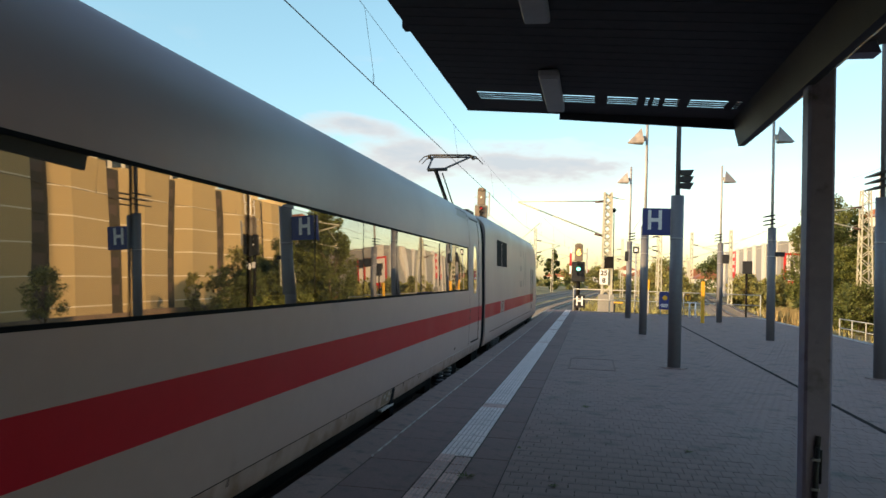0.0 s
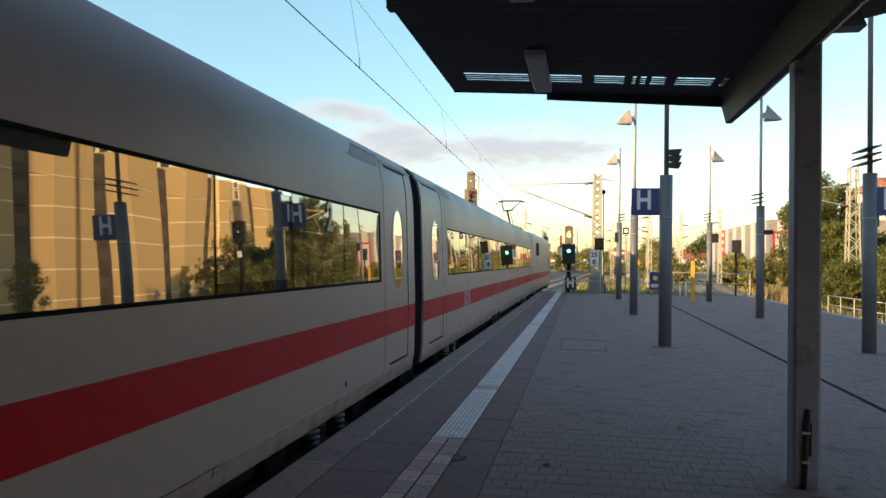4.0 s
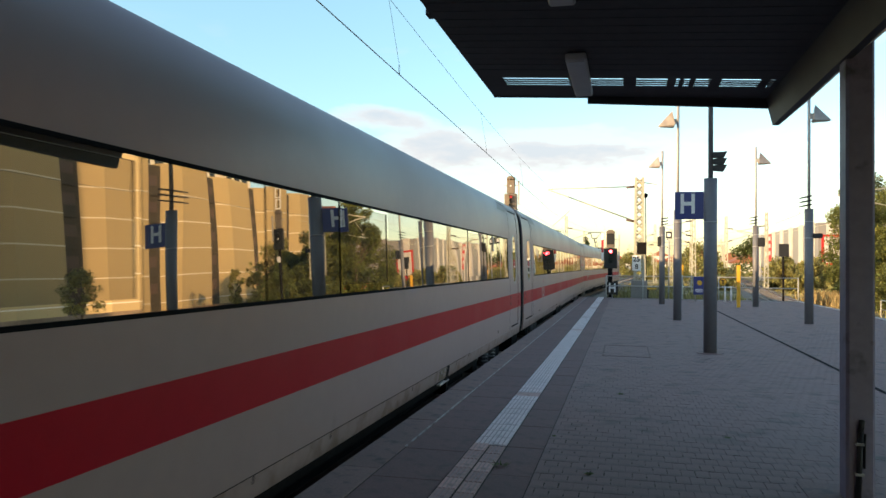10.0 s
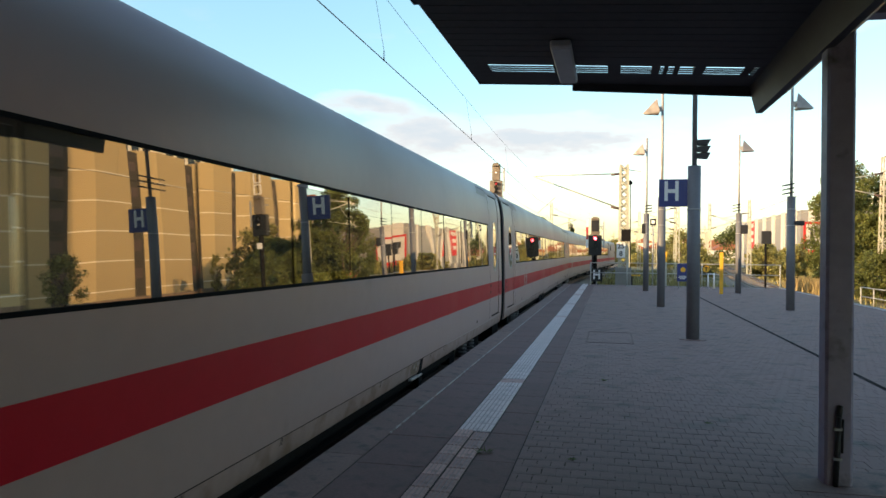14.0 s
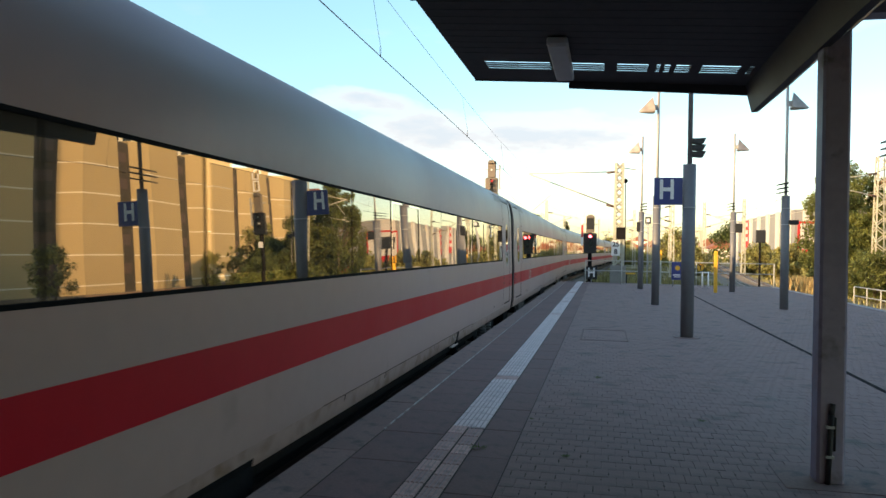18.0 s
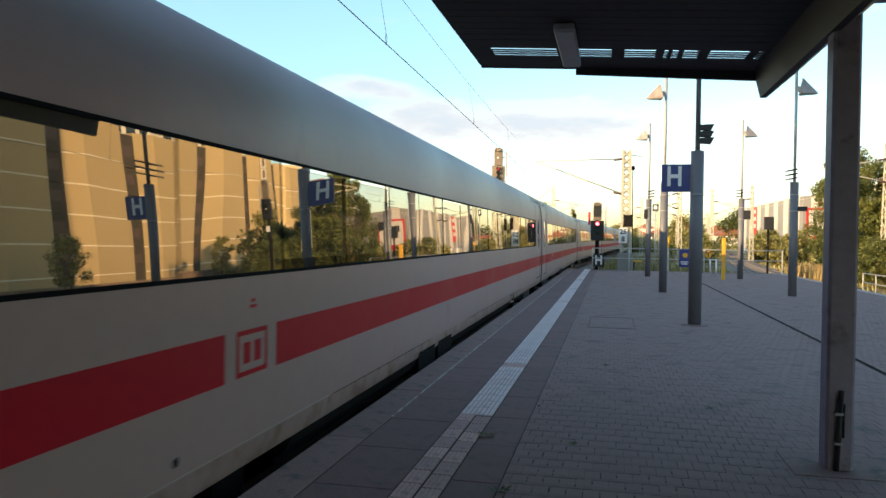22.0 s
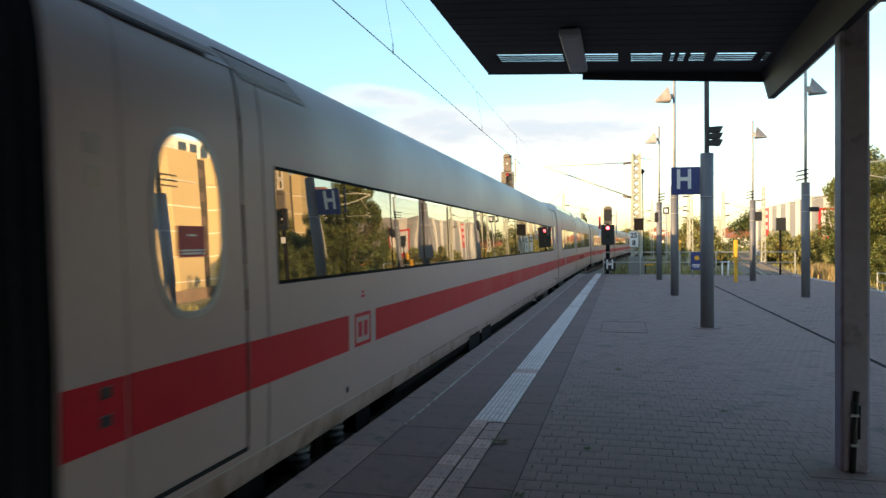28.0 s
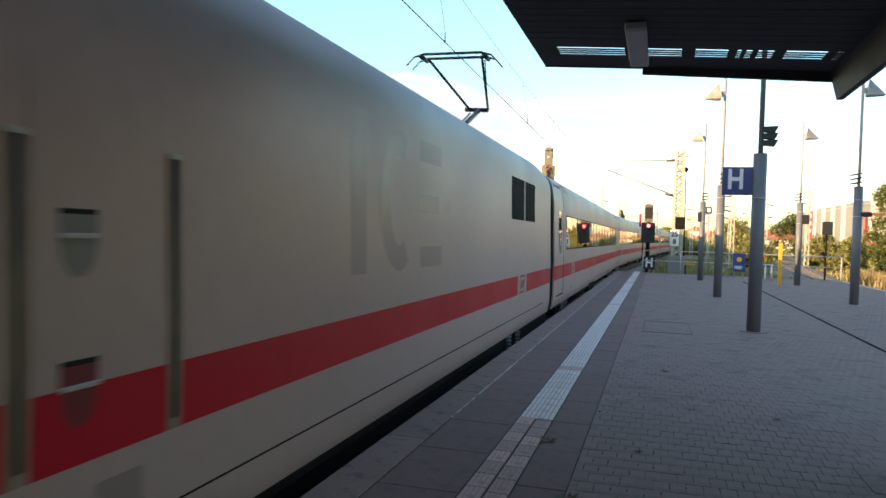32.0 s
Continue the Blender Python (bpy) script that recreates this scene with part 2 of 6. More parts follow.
# last entry darkens the upper body: shade put into the colour
M_WHITE = material("train_paint", (0.405, 0.3, 0.28), 0.46, 0, 0.05, 6, 0.5, coat=0.07, dirt=(0.28, 0.215, 0.18), dirt_at=0.76, top_shade=((0.27, 0.225, 0.218), 3.2, 3.8))
M_RED = material("train_red", (0.46, 0.008, 0.022), 0.5, 0, 0.08, 8, 0.6, spec=0.2)
M_GREYPLATE = material("pale_plate", (0.45, 0.4, 0.38), 0.6, 0, 0.15)
M_SKIRT = material("train_skirt", (0.39, 0.288, 0.262), 0.5, 0, 0.14, 9, 1.3, coat=0.08, dirt=(0.25, 0.165, 0.12), dirt_at=0.57)
M_GREYMARK = material("grey_lettering", (0.25, 0.24, 0.23), 0.35, 0, 0.06, coat=0.3)
M_SEAM = material("dark_seam", (0.02, 0.02, 0.022), 0.85, 0, 0.2, spec=0.15)
M_FAINTMARK = material("faint_mark", (0.27, 0.205, 0.195), 0.46, 0, 0.06, coat=0.07)
M_DISH = material("handle_dish", (0.2, 0.19, 0.18), 0.6, 0, 0.15)
M_DARKRED = material("dark_red_dish", (0.16, 0.008, 0.014), 0.5, 0, 0.1)
M_WELL = material("handrail_recess", (0.24, 0.18, 0.13), 0.6, 0, 0.3, 6, 1.5)
M_RUBBER = material("black_rubber", (0.01, 0.011, 0.013), 0.8, 0, 0.3, 20, 2, spec=0.06)
M_RECESSED = material("recessed_grey", (0.21, 0.175, 0.155), 0.55, 0, 0.12, 8, 1)
M_UNDER = material("underframe", (0.016, 0.015, 0.015), 0.9, 0, 0.4, 15, 2, spec=0.06)
M_GLASS = coated_glass("coach_glass", 0.4, (0.075, 0.073, 0.063), wave=0.006)
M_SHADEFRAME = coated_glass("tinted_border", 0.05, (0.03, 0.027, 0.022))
M_SKYLIGHT = coated_glass("roof_glass", 0.4, (0.06, 0.075, 0.095))
M_STEEL = material("galvanised_steel", (0.42, 0.42, 0.41), 0.5, 0.15, 0.15, 12, 2)
M_POST = material("grey_blue_paint", (0.165, 0.168, 0.182), 0.45, 0, 0.12, 14, 1.5, coat=0.1)
M_PILLAR = material("dark_grey_paint", (0.29, 0.262, 0.35), 0.5, 0, 0.16, 12, 1.6, dirt=(0.07, 0.06, 0.055), dirt_at=0.68)
M_DARKMETAL = material("black_metal", (0.025, 0.025, 0.027), 0.5, 0.2, 0.2)
M_CANOPY = material("canopy_underside", (0.055, 0.052, 0.056), 0.75, 0, 0.25, 10, 1.0)
M_CANOPYBEAM = material("canopy_beam", (0.04, 0.037, 0.04), 0.6, 0, 0.15, 10, 1.0)
M_LAMPBOX = material("lamp_casing", (0.55, 0.55, 0.55), 0.5, 0, 0.1, 10, 2)
M_BLUE = material("blue_sign", (0.02, 0.035, 0.2), 0.4, 0, 0.08, coat=0.2)
M_NOTICE = material("red_notice", (0.5, 0.03, 0.04), 0.5, 0, 0.08)
M_SIGNALBOX = material("signal_grey", (0.19, 0.155, 0.12), 0.6, 0, 0.2, 10, 2)
M_SIGNWHITE = material("sign_white", (0.88, 0.88, 0.87), 0.45, 0, 0.04)
M_SIGNBLACK = material("sign_black", (0.015, 0.015, 0.016), 0.5, 0, 0.1)
M_YELLOW = material("yellow_paint", (0.78, 0.42, 0.03), 0.5, 0, 0.12, 10, 2)
M_SLAB = material("dark_slab", (0.185, 0.118, 0.108), 0.85, 0, 0.2, 40, 2.2, 0.003, 0.16, dirt=(0.13, 0.1, 0.09), dirt_at=0.6)
M_COPING = material("concrete_coping", (0.24, 0.165, 0.145), 0.85, 0, 0.25, 40, 1.7, 0.003, 0.12, dirt=(0.08, 0.078, 0.075), dirt_at=0.62)
M_TACTILE = material("white_tactile_paint", (0.68, 0.6, 0.58), 0.6, 0, 0.12, 25, 1.6, 0.0015, 0.25, dirt=(0.3, 0.3, 0.3), dirt_at=0.66)
M_BARETILE = material("worn_tile", (0.5, 0.34, 0.3), 0.8, 0, 0.2, 30, 2.5, 0.002, 0.5, dirt=(0.17, 0.155, 0.145), dirt_at=0.64)
M_PAVER = material("grey_paver", (0.262, 0.18, 0.162), 0.85, 0, 0.16, 55, 0.8, 0.003, 0.09, dirt=(0.13, 0.115, 0.1), dirt_at=0.64)
M_PAVERS = material("grey_pavers", (0.262, 0.18, 0.162), 0.85, 0, 0.16, 55, 0.8, 0.003, 0.09, island=True, dirt=(0.13, 0.115, 0.1), dirt_at=0.64)
M_JOINT = material("joint_sand", (0.185, 0.13, 0.11), 0.95, 0, 0.3, 60, 3)
M_WHITELINE = material("white_line", (0.42, 0.39, 0.36), 0.7, 0, 0.2, 20, 2, dirt=(0.2, 0.15, 0.13), dirt_at=0.58)
M_CONCRETE = material("concrete", (0.3, 0.29, 0.27), 0.9, 0, 0.2, 20, 1, 0.004)
M_BALLAST = material("ballast", (0.19, 0.16, 0.125), 0.95, 0, 0.5, 14, 0.6, 0.03)
M_SOIL = material("dry_ground", (0.3, 0.245, 0.12), 0.95, 0, 0.4, 3, 0.08, 0.03, dirt=(0.09, 0.1, 0.035), dirt_at=0.5)
M_RAIL = material("rail_steel", (0.2, 0.15, 0.12), 0.4, 0.7, 0.2)
M_SLEEPER = material("sleeper", (0.2, 0.18, 0.16), 0.9, 0, 0.3, 12, 2)
M_WIRE = material("copper_wire", (0.05, 0.05, 0.048), 0.5, 0.5, 0.1)
M_BARK = material("bark", (0.14, 0.1, 0.07), 0.9, 0, 0.3, 15, 3, 0.01)
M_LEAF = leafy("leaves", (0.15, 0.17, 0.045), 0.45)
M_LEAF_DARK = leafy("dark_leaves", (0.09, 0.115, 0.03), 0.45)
# paler than the near leaves: distance haze is put into the colour
M_LEAF_HAZY = leafy("hazy_leaves", (0.29, 0.275, 0.09), 0.4)
# darker than the tiles: shade of the rib grooves in the colour
M_GROOVE = material("tile_groove", (0.38, 0.32, 0.3), 0.8, 0, 0.2, 25, 1.6)
M_MOSS = material("joint_moss", (0.05, 0.042, 0.03), 0.95, 0, 0.3, 30, 3)
M_GRASS = material("dry_grass", (0.23, 0.21, 0.075), 0.8, 0, 0.4, 3, 0.5, 0, 0.5, island=True)
M_FACADE = material("sand_render", (0.45, 0.345, 0.18), 0.85, 0, 0.08, 8, 0.15)
M_BAND = material("pale_band", (0.78, 0.72, 0.62), 0.8, 0, 0.06)
# dark wall tone, with the deep shafts' shade put into the colour
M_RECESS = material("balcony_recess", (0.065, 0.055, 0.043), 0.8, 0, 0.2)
M_HOUSEGLASS = coated_glass("house_glass", 0.08, (0.03, 0.035, 0.04))
M_RAILING = material("railing_paint", (0.5, 0.5, 0.46), 0.5, 0, 0.12, 12, 2)
M_SHEDWALL = material("shed_wall", (0.24, 0.24, 0.24), 0.7, 0, 0.08, 3, 0.2)
M_SHEDWHITE = material("shed_white", (0.55, 0.53, 0.5), 0.7, 0, 0.06)
M_SHEDRED = material("shed_red", (0.5, 0.02, 0.02), 0.6, 0, 0.1)
M_INSULATOR = material("brown_insulator", (0.09, 0.055, 0.045), 0.4, 0, 0.15)
M_GARDENWALL = material("garden_wall", (0.22, 0.16, 0.12), 0.9, 0, 0.3, 6, 0.6)
M_BRICK = material("brick_red", (0.3, 0.12, 0.07), 0.9, 0, 0.25, 6, 0.4)
M_LATTICE = material("mast_paint", (0.5, 0.48, 0.38), 0.6, 0.1, 0.2, 8, 1)
M_LAMPHEAD = material("lamp_shade_metal", (0.4, 0.36, 0.32), 0.4, 0.35, 0.25, 4, 2)
M_GREEN_ON = glow("green_light", (0.05, 1.0, 0.45), 14)
M_RED_ON = glow("red_light", (1.0, 0.04, 0.05), 14)
M_RED_DIM = glow("dim_red_light", (0.7, 0.05, 0.04), 0.35)
M_STRAW = material("dry_straw", (0.36, 0.27, 0.12), 0.9, 0, 0.35, 3, 0.5, 0, 0.4, island=True)
M_AMBER_ON = glow("amber_light", (1.0, 0.55, 0.08), 5)


# ---- mesh helpers ----
def boxes(bm, x0, x1, y0, y1, z0, z1, m=None):
    v = [bm.verts.new((x, y, z)) for x in (x0, x1) for y in (y0, y1) for z in (z0, z1)]
    if m is not None:
        for p in v:
            p.co = m @ p.co
    for f in ((0, 1, 3, 2), (4, 6, 7, 5), (0, 4, 5, 1), (2, 3, 7, 6), (0, 2, 6, 4), (1, 5, 7, 3)):
        bm.faces.new([v[i] for i in f])
    return v


def tube(bm, a, b, r0, r1=None, n=10, caps=True):
    a, b = Vector(a), Vector(b)
    r1 = r0 if r1 is None else r1
    q = (b - a).to_track_quat("Z", "Y").to_matrix()
    rings = []
    for p, r in ((a, r0), (b, r1)):
        rings.append([bm.verts.new(p + q @ Vector((r * math.cos(2 * math.pi * k / n), r * math.sin(2 * math.pi * k / n), 0))) for k in range(n)])
    for k in range(n):
        f = bm.faces.new((rings[0][k], rings[0][(k + 1) % n], rings[1][(k + 1) % n], rings[1][k]))
        f.smooth = n > 6
    if caps:
        bm.faces.new(rings[0][::-1])
        bm.faces.new(rings[1])


def prism(bm, outline, y0, y1):
    """An outline in x and z, drawn out along y."""
    a = [bm.verts.new((x, y0, z)) for x, z in outline]
    b = [bm.verts.new((x, y1, z)) for x, z in outline]
    n = len(outline)
    for k in range(n):
        bm.faces.new((a[k], a[(k + 1) % n], b[(k + 1) % n], b[k]))
    bm.faces.new(a[::-1])
    bm.faces.new(b)


def mesh_of(name, bm, mat, bevel=0.0):
    if bevel:
        bmesh.ops.bevel(bm, geom=list(bm.edges), offset=bevel, segments=1, affect="EDGES", clamp_overlap=True)
    bmesh.ops.recalc_face_normals(bm, faces=list(bm.faces))
    me = bpy.data.meshes.new(name)
    bm.to_mesh(me)
    bm.free()
    me.materials.append(mat)
    return me


def part(name, bm, mat, parent, label="", bevel=0.0):
    ob = new(name, mesh_of(name, bm, mat, bevel))
    ob.parent = parent
    return tagged(ob, label)


def thing(name, label, category, at=(0, 0, 0), group="", kind="", turn=0.0):
    ob = new(name)
    ob.matrix_basis = pose(*at, 0, 0, turn)
    return tagged(ob, label, category, group, kind)


def one_mesh(name, bm, mat, label, category, kind="", bevel=0.0, group=""):
    return tagged(new(name, mesh_of(name, bm, mat, bevel)), label, category, group, kind)


def letters(text, size, depth=0.004, bold=0.0):
    """The built-in font as a mesh: in x and z, facing -y, centred."""
    cu = bpy.data.curves.new("lettering", "FONT")
    cu.body, cu.size, cu.extrude, cu.align_x, cu.align_y = text, size, depth, "CENTER", "CENTER"
    cu.resolution_u, cu.offset = 3, bold
    ob = bpy.data.objects.new("lettering", cu)
    scene.collection.objects.link(ob)
    me = bpy.data.meshes.new_from_object(ob.evaluated_get(bpy.context.evaluated_depsgraph_get()))
    bpy.data.objects.remove(ob)
    me.transform(pose(0, 0, 0, 90, 0, 0))
    return me


def lettering(text, size, mat, parent, m, label="", squeeze=1.0, name="lettering", bold=0.0):
    me = letters(text, size, 0.004, bold)
    me.materials.clear()
    me.materials.append(mat)
    me.transform(m @ Matrix.Diagonal((squeeze, 1, 1, 1)))
    ob = new(name, me)
    ob.parent = parent
    return tagged(ob, label)


# ---- the train ----
TRACK_X, RAIL_Z = -3.97, -0.76
PITCH, BELLOWS = 27.6, 0.6
BODY = PITCH - BELLOWS
SIDE = ((1.46, 0.825), (1.476, 0.86), (1.488, 0.94), (1.498, 1.005), (1.505, 1.08), (1.51, 1.20), (1.51, 1.472), (1.51, 1.80), (1.51, 1.94), (1.501, 2.165), (1.4695, 3.045), (1.467, 3.12),
        (1.463, 3.20), (1.456, 3.30), (1.446, 3.40), (1.432, 3.50), (1.416, 3.58), (1.395, 3.66), (1.36, 3.74), (1.31, 3.812), (1.232, 3.88), (1.122, 3.935), (0.965, 3.985), (0.745, 4.028), (0.42, 4.06), (0.0, 4.075))
HEAD_SIDE = SIDE[:11] + ((1.465, 3.2), (1.461, 3.4), (1.458, 3.52), (1.451, 3.63), (1.434, 3.73), (1.40, 3.82), (1.34, 3.90), (1.25, 3.965), (1.1, 4.01), (0.85, 4.04), (0.45, 4.06), (0.0, 4.065))


def bend(y):
    """How far the tracks swing to the right past the platform's end."""
    if y < 43.5:
        return 0.0
    return (y - 43.5) ** 2 / 900 if y < 68 else 0.667 + 0.0544 * (y - 68)


def side_at(z, line=SIDE):
    for (xa, za), (xb, zb) in zip(line, line[1:]):
        if za <= z <= zb:
            return xa + (xb - xa) * (z - za) / (zb - za)
    return line[0][0] if z < line[0][1] else 0.0


def shell(bm, ys, holes=(), lift=None, line=SIDE):
    """The body drawn along y over both sides and the roof; holes: (y0, y1, z0, z1, side)."""
    full = list(line) + [(-x, z) for x, z in line[-2::-1]]
    zmax = [max(a[1], b[1]) for a, b in zip(full, full[1:])]
    zmin = [min(a[1], b[1]) for a, b in zip(full, full[1:])]
    grid = []
    for y in ys:
        grid.append([bm.verts.new((x, y, z + (lift(y, z) if lift else 0))) for x, z in full])
    for j in range(len(ys) - 1):
        mid = (ys[j] + ys[j + 1]) / 2
        for k in range(len(full) - 1):
            s = 1 if full[k][0] + full[k + 1][0] > 0 else -1
            if any(a < mid < b and c - 1e-4 <= zmin[k] and zmax[k] <= d + 1e-4 and s in (side, -side if side == 2 else side) or (a < mid < b and side == 0 and c - 1e-4 <= zmin[k] and zmax[k] <= d + 1e-4)
                   for a, b, c, d, side in holes):
                continue
            f = bm.faces.new((grid[j][k], grid[j + 1][k], grid[j + 1][k + 1], grid[j][k + 1]))
            f.smooth = True
    return grid


def skin(bm, y0, y1, z0, z1, out, side=1, steps=1, thick=0.012, lift=None, line=SIDE):
    """A sheet that follows the body's side between two heights, out metres proud of it."""
    zs = [z0] + [z for _, z in line if z0 + 0.02 < z < z1 - 0.02] + [z1]
    ys = [y0 + (y1 - y0) * k / steps for k in range(steps + 1)]

    def point(y, z, o):
        return Vector((side * (side_at(z, line) + o), y, z + (lift(y, z) if lift else 0)))

    for o in (out, out - thick):
        r = [[bm.verts.new(point(y, z, o)) for z in zs] for y in ys]
        for j in range(len(ys) - 1):
            for k in range(len(zs) - 1):
                f = bm.faces.new((r[j][k], r[j + 1][k], r[j + 1][k + 1], r[j][k + 1]))
                f.smooth = len(zs) > 2
    # edges, with corners of their own so that they stay crisp
    loop = [(y, z0) for y in ys] + [(ys[-1], z) for z in zs[1:]] + [(y, z1) for y in ys[-2::-1]] + [(ys[0], z) for z in zs[-2:0:-1]]
    for (ya, za), (yb, zb) in zip(loop, loop[1:] + loop[:1]):
        bm.faces.new([bm.verts.new(p) for p in (point(ya, za, out), point(yb, zb, out), point(yb, zb, out - thick), point(ya, za, out - thick))])


def oval(bm, yc, zc, ry, rz, x, n=36, power=2.6):
    pts = []
    for k in range(n):
        a = 2 * math.pi * k / n
        c, s = math.cos(a), math.sin(a)
        z = zc + rz * math.copysign(abs(s) ** (2 / power), s)
        pts.append((x - math.copysign(side_at(z), x), yc + ry * math.copysign(abs(c) ** (2 / power), c), z))
    return pts


def coach_door(parent, y0, y1, oy0, oy1, side, handle_at, notice=False):
    """A plug door with its tall oval window, seams and handle."""
    bm = bmesh.new()
    skin(bm, y0 + 0.016, y1 - 0.016, 1.08, 3.66, -0.006, side)
    door = part("door", bm, M_WHITE, parent, "white plug door with a tall oval window")
    bm = bmesh.new()
    skin(bm, y0 + 0.016, y1 - 0.016, 1.472, 1.80, -0.0035, side, thick=0.006)
    part("stripe", bm, M_RED, door, "red band across the door")
    yc, ry = (oy0 + oy1) / 2, (oy1 - oy0) / 2
    x = side * -0.0005
    bm = bmesh.new()
    rim, hole = oval(bm, yc, 2.595, ry + 0.035, 0.565, x), oval(bm, yc, 2.595, ry - 0.005, 0.525, x)
    o, i, ob_, ib = [[bm.verts.new(Vector(p) + Vector((side * d, 0, 0))) for p in q] for q, d in ((rim, 0.0), (hole, 0.004), (rim, -0.02), (hole, -0.02))]
    for k in range(36):
        j = (k + 1) % 36
        bm.faces.new((o[k], o[j], i[j], i[k]))
        bm.faces.new((o[k], o[j], ob_[j], ob_[k]))
        bm.faces.new((i[k], i[j], ib[j], ib[k]))
    part("window_frame", bm, M_RUBBER if handle_at is None else M_STEEL, door, "thin grey oval window frame")
    bm = bmesh.new()
    pane = oval(bm, yc, 2.595, ry, 0.53, side * -0.0035)
    bm.faces.new([bm.verts.new(p) for p in pane])
    back = [bm.verts.new((p[0] - side * 0.012, p[1], p[2])) for p in pane]
    bm.faces.new(back[::-1])
    part("window", bm, M_GLASS, door, "oval reflecting pane")
    bm = bmesh.new()
    skin(bm, y0 + 0.05, y1 - 0.02, 1.07, 1.092, 0.012, side, thick=0.03)
    part("sill", bm, M_SEAM, door, "dark foot of the door")
    for z in (1.74, 1.60):
        hb = bmesh.new()
        boxes(hb, *sorted((side * 1.508, side * 1.518)), y0 - 0.22, y0 - 0.13, z - 0.03, z + 0.03)
        part("door_button", hb, M_DARKMETAL, parent, "small door button panel", 0.006)
    if notice:
        nb = bmesh.new()
        skin(nb, yc - 0.145, yc + 0.145, 2.39, 2.575, 0.0015, side, thick=0.003)
        note = part("notice", nb, M_NOTICE, door, "square red notice stuck on the pane")
        for z, w in ((2.52, 0.04), (2.43, 0.12), (2.412, 0.12)):
            nb = bmesh.new()
            skin(nb, yc - w, yc + w, z - 0.006, z + 0.006, 0.0025, side, thick=0.003)
            part("text_line", nb, M_SIGNWHITE, note, "pale line of small print")


def raised(bm):
    """The rails lie 0.21 m higher than the body's own zero."""
    for v in bm.verts:
        v.co.z += 0.21


def underparts(parent, y0, length, places):
    """Bogies, wheels and equipment boxes under a car."""
    for c in places:
        bm = bmesh.new()
        boxes(bm, -1.15, -1.0, c - 1.7, c + 1.7, 0.45, 0.72)
        boxes(bm, 1.0, 1.15, c - 1.7, c + 1.7, 0.45, 0.72)
        boxes(bm, -1.0, 1.0, c - 0.3, c + 0.3, 0.5, 0.75)
        for s in (-1, 1):
            for d in (-1.25, 1.25):
                boxes(bm, s * 1.18 - 0.12, s * 1.18 + 0.12, c + d - 0.22, c + d + 0.22, 0.3, 0.62)
            tube(bm, (s * 1.3, c - 0.62, 0.62), (s * 1.3, c + 0.62, 0.55), 0.045)
        raised(bm)
        bogie = part("bogie", bm, M_UNDER, parent, "dark bogie frame")
        for s in (-1, 1):
            for d in (-0.4, 0.4):
                bm = bmesh.new()
                for k in range(5):
                    tube(bm, (s * 1.3, c + d, 0.3 + k * 0.065), (s * 1.3, c + d, 0.34 + k * 0.065), 0.1, n=12)
                tube(bm, (s * 1.3, c + d, 0.3), (s * 1.3, c + d, 0.62), 0.06, n=8)
                raised(bm)
                part("spring", bm, M_DISH, bogie, "grey coil spring")
        for d in (-1.25, 1.25):
            bm = bmesh.new()
            for s in (-1, 1):
                tube(bm, (s * 0.68, c + d, 0.46), (s * 0.81, c + d, 0.46), 0.46, n=24)
            tube(bm, (-0.8, c + d, 0.46), (0.8, c + d, 0.46), 0.09)
            raised(bm)
            part("wheelset", bm, M_RAIL, bogie, "worn steel wheelset")
    bm = bmesh.new()
    boxes(bm, -1.25, 1.25, places[0] + 2.1, places[1] - 2.1, 0.32, 0.62)
    boxes(bm, -1.3, 1.3, y0 + 0.1, y0 + length - 0.1, 0.66, 0.84)
    raised(bm)
    # plates added unseen on the far side and between cars, blocking sun underneath
    boxes(bm, -1.33, -1.28, y0 - 0.3, y0 + length + 0.3, 0.12, 0.95)
    boxes(bm, -1.2, 1.3, y0 - 0.62, y0 + 0.3, 0.35, 0.95)
    for s in (-1, 1):
        a, b = places[0] + 2.0, places[1] - 2.0
        prism(bm, [(s * 1.455, 0.9), (s * 1.445, 0.8), (s * 1.415, 0.72), (s * 1.36, 0.66), (s * 1.27, 0.62), (s * 1.27, 0.9)], a, b)
    part("underframe", bm, M_UNDER, parent, "dark equipment boxes under the floor, with added sun-blocking plates")


def bellows(parent):
    bm = bmesh.new()
    n = 10
    ys, rings = [-BELLOWS - 0.02 + (BELLOWS + 0.04) * k / n for k in range(n + 1)], []
    full = list(SIDE) + [(-x, z) for x, z in SIDE[-2::-1]]
    for k, y in enumerate(ys):
        q = 0.972 if k % 2 else 0.988
        rings.append([bm.verts.new((x * q, y, 0.7 + (z - 0.7) * (q + 0.006))) for x, z in full])
    for a, b in zip(rings, rings[1:]):
        for k in range(len(full) - 1):
            bm.faces.new((a[k], b[k], b[k + 1], a[k + 1]))
    bm.faces.new(rings[0])
    bm.faces.new(rings[-1][::-1])
    part("bellows", bm, M_RUBBER, parent, "black ribbed rubber gangway bellows")


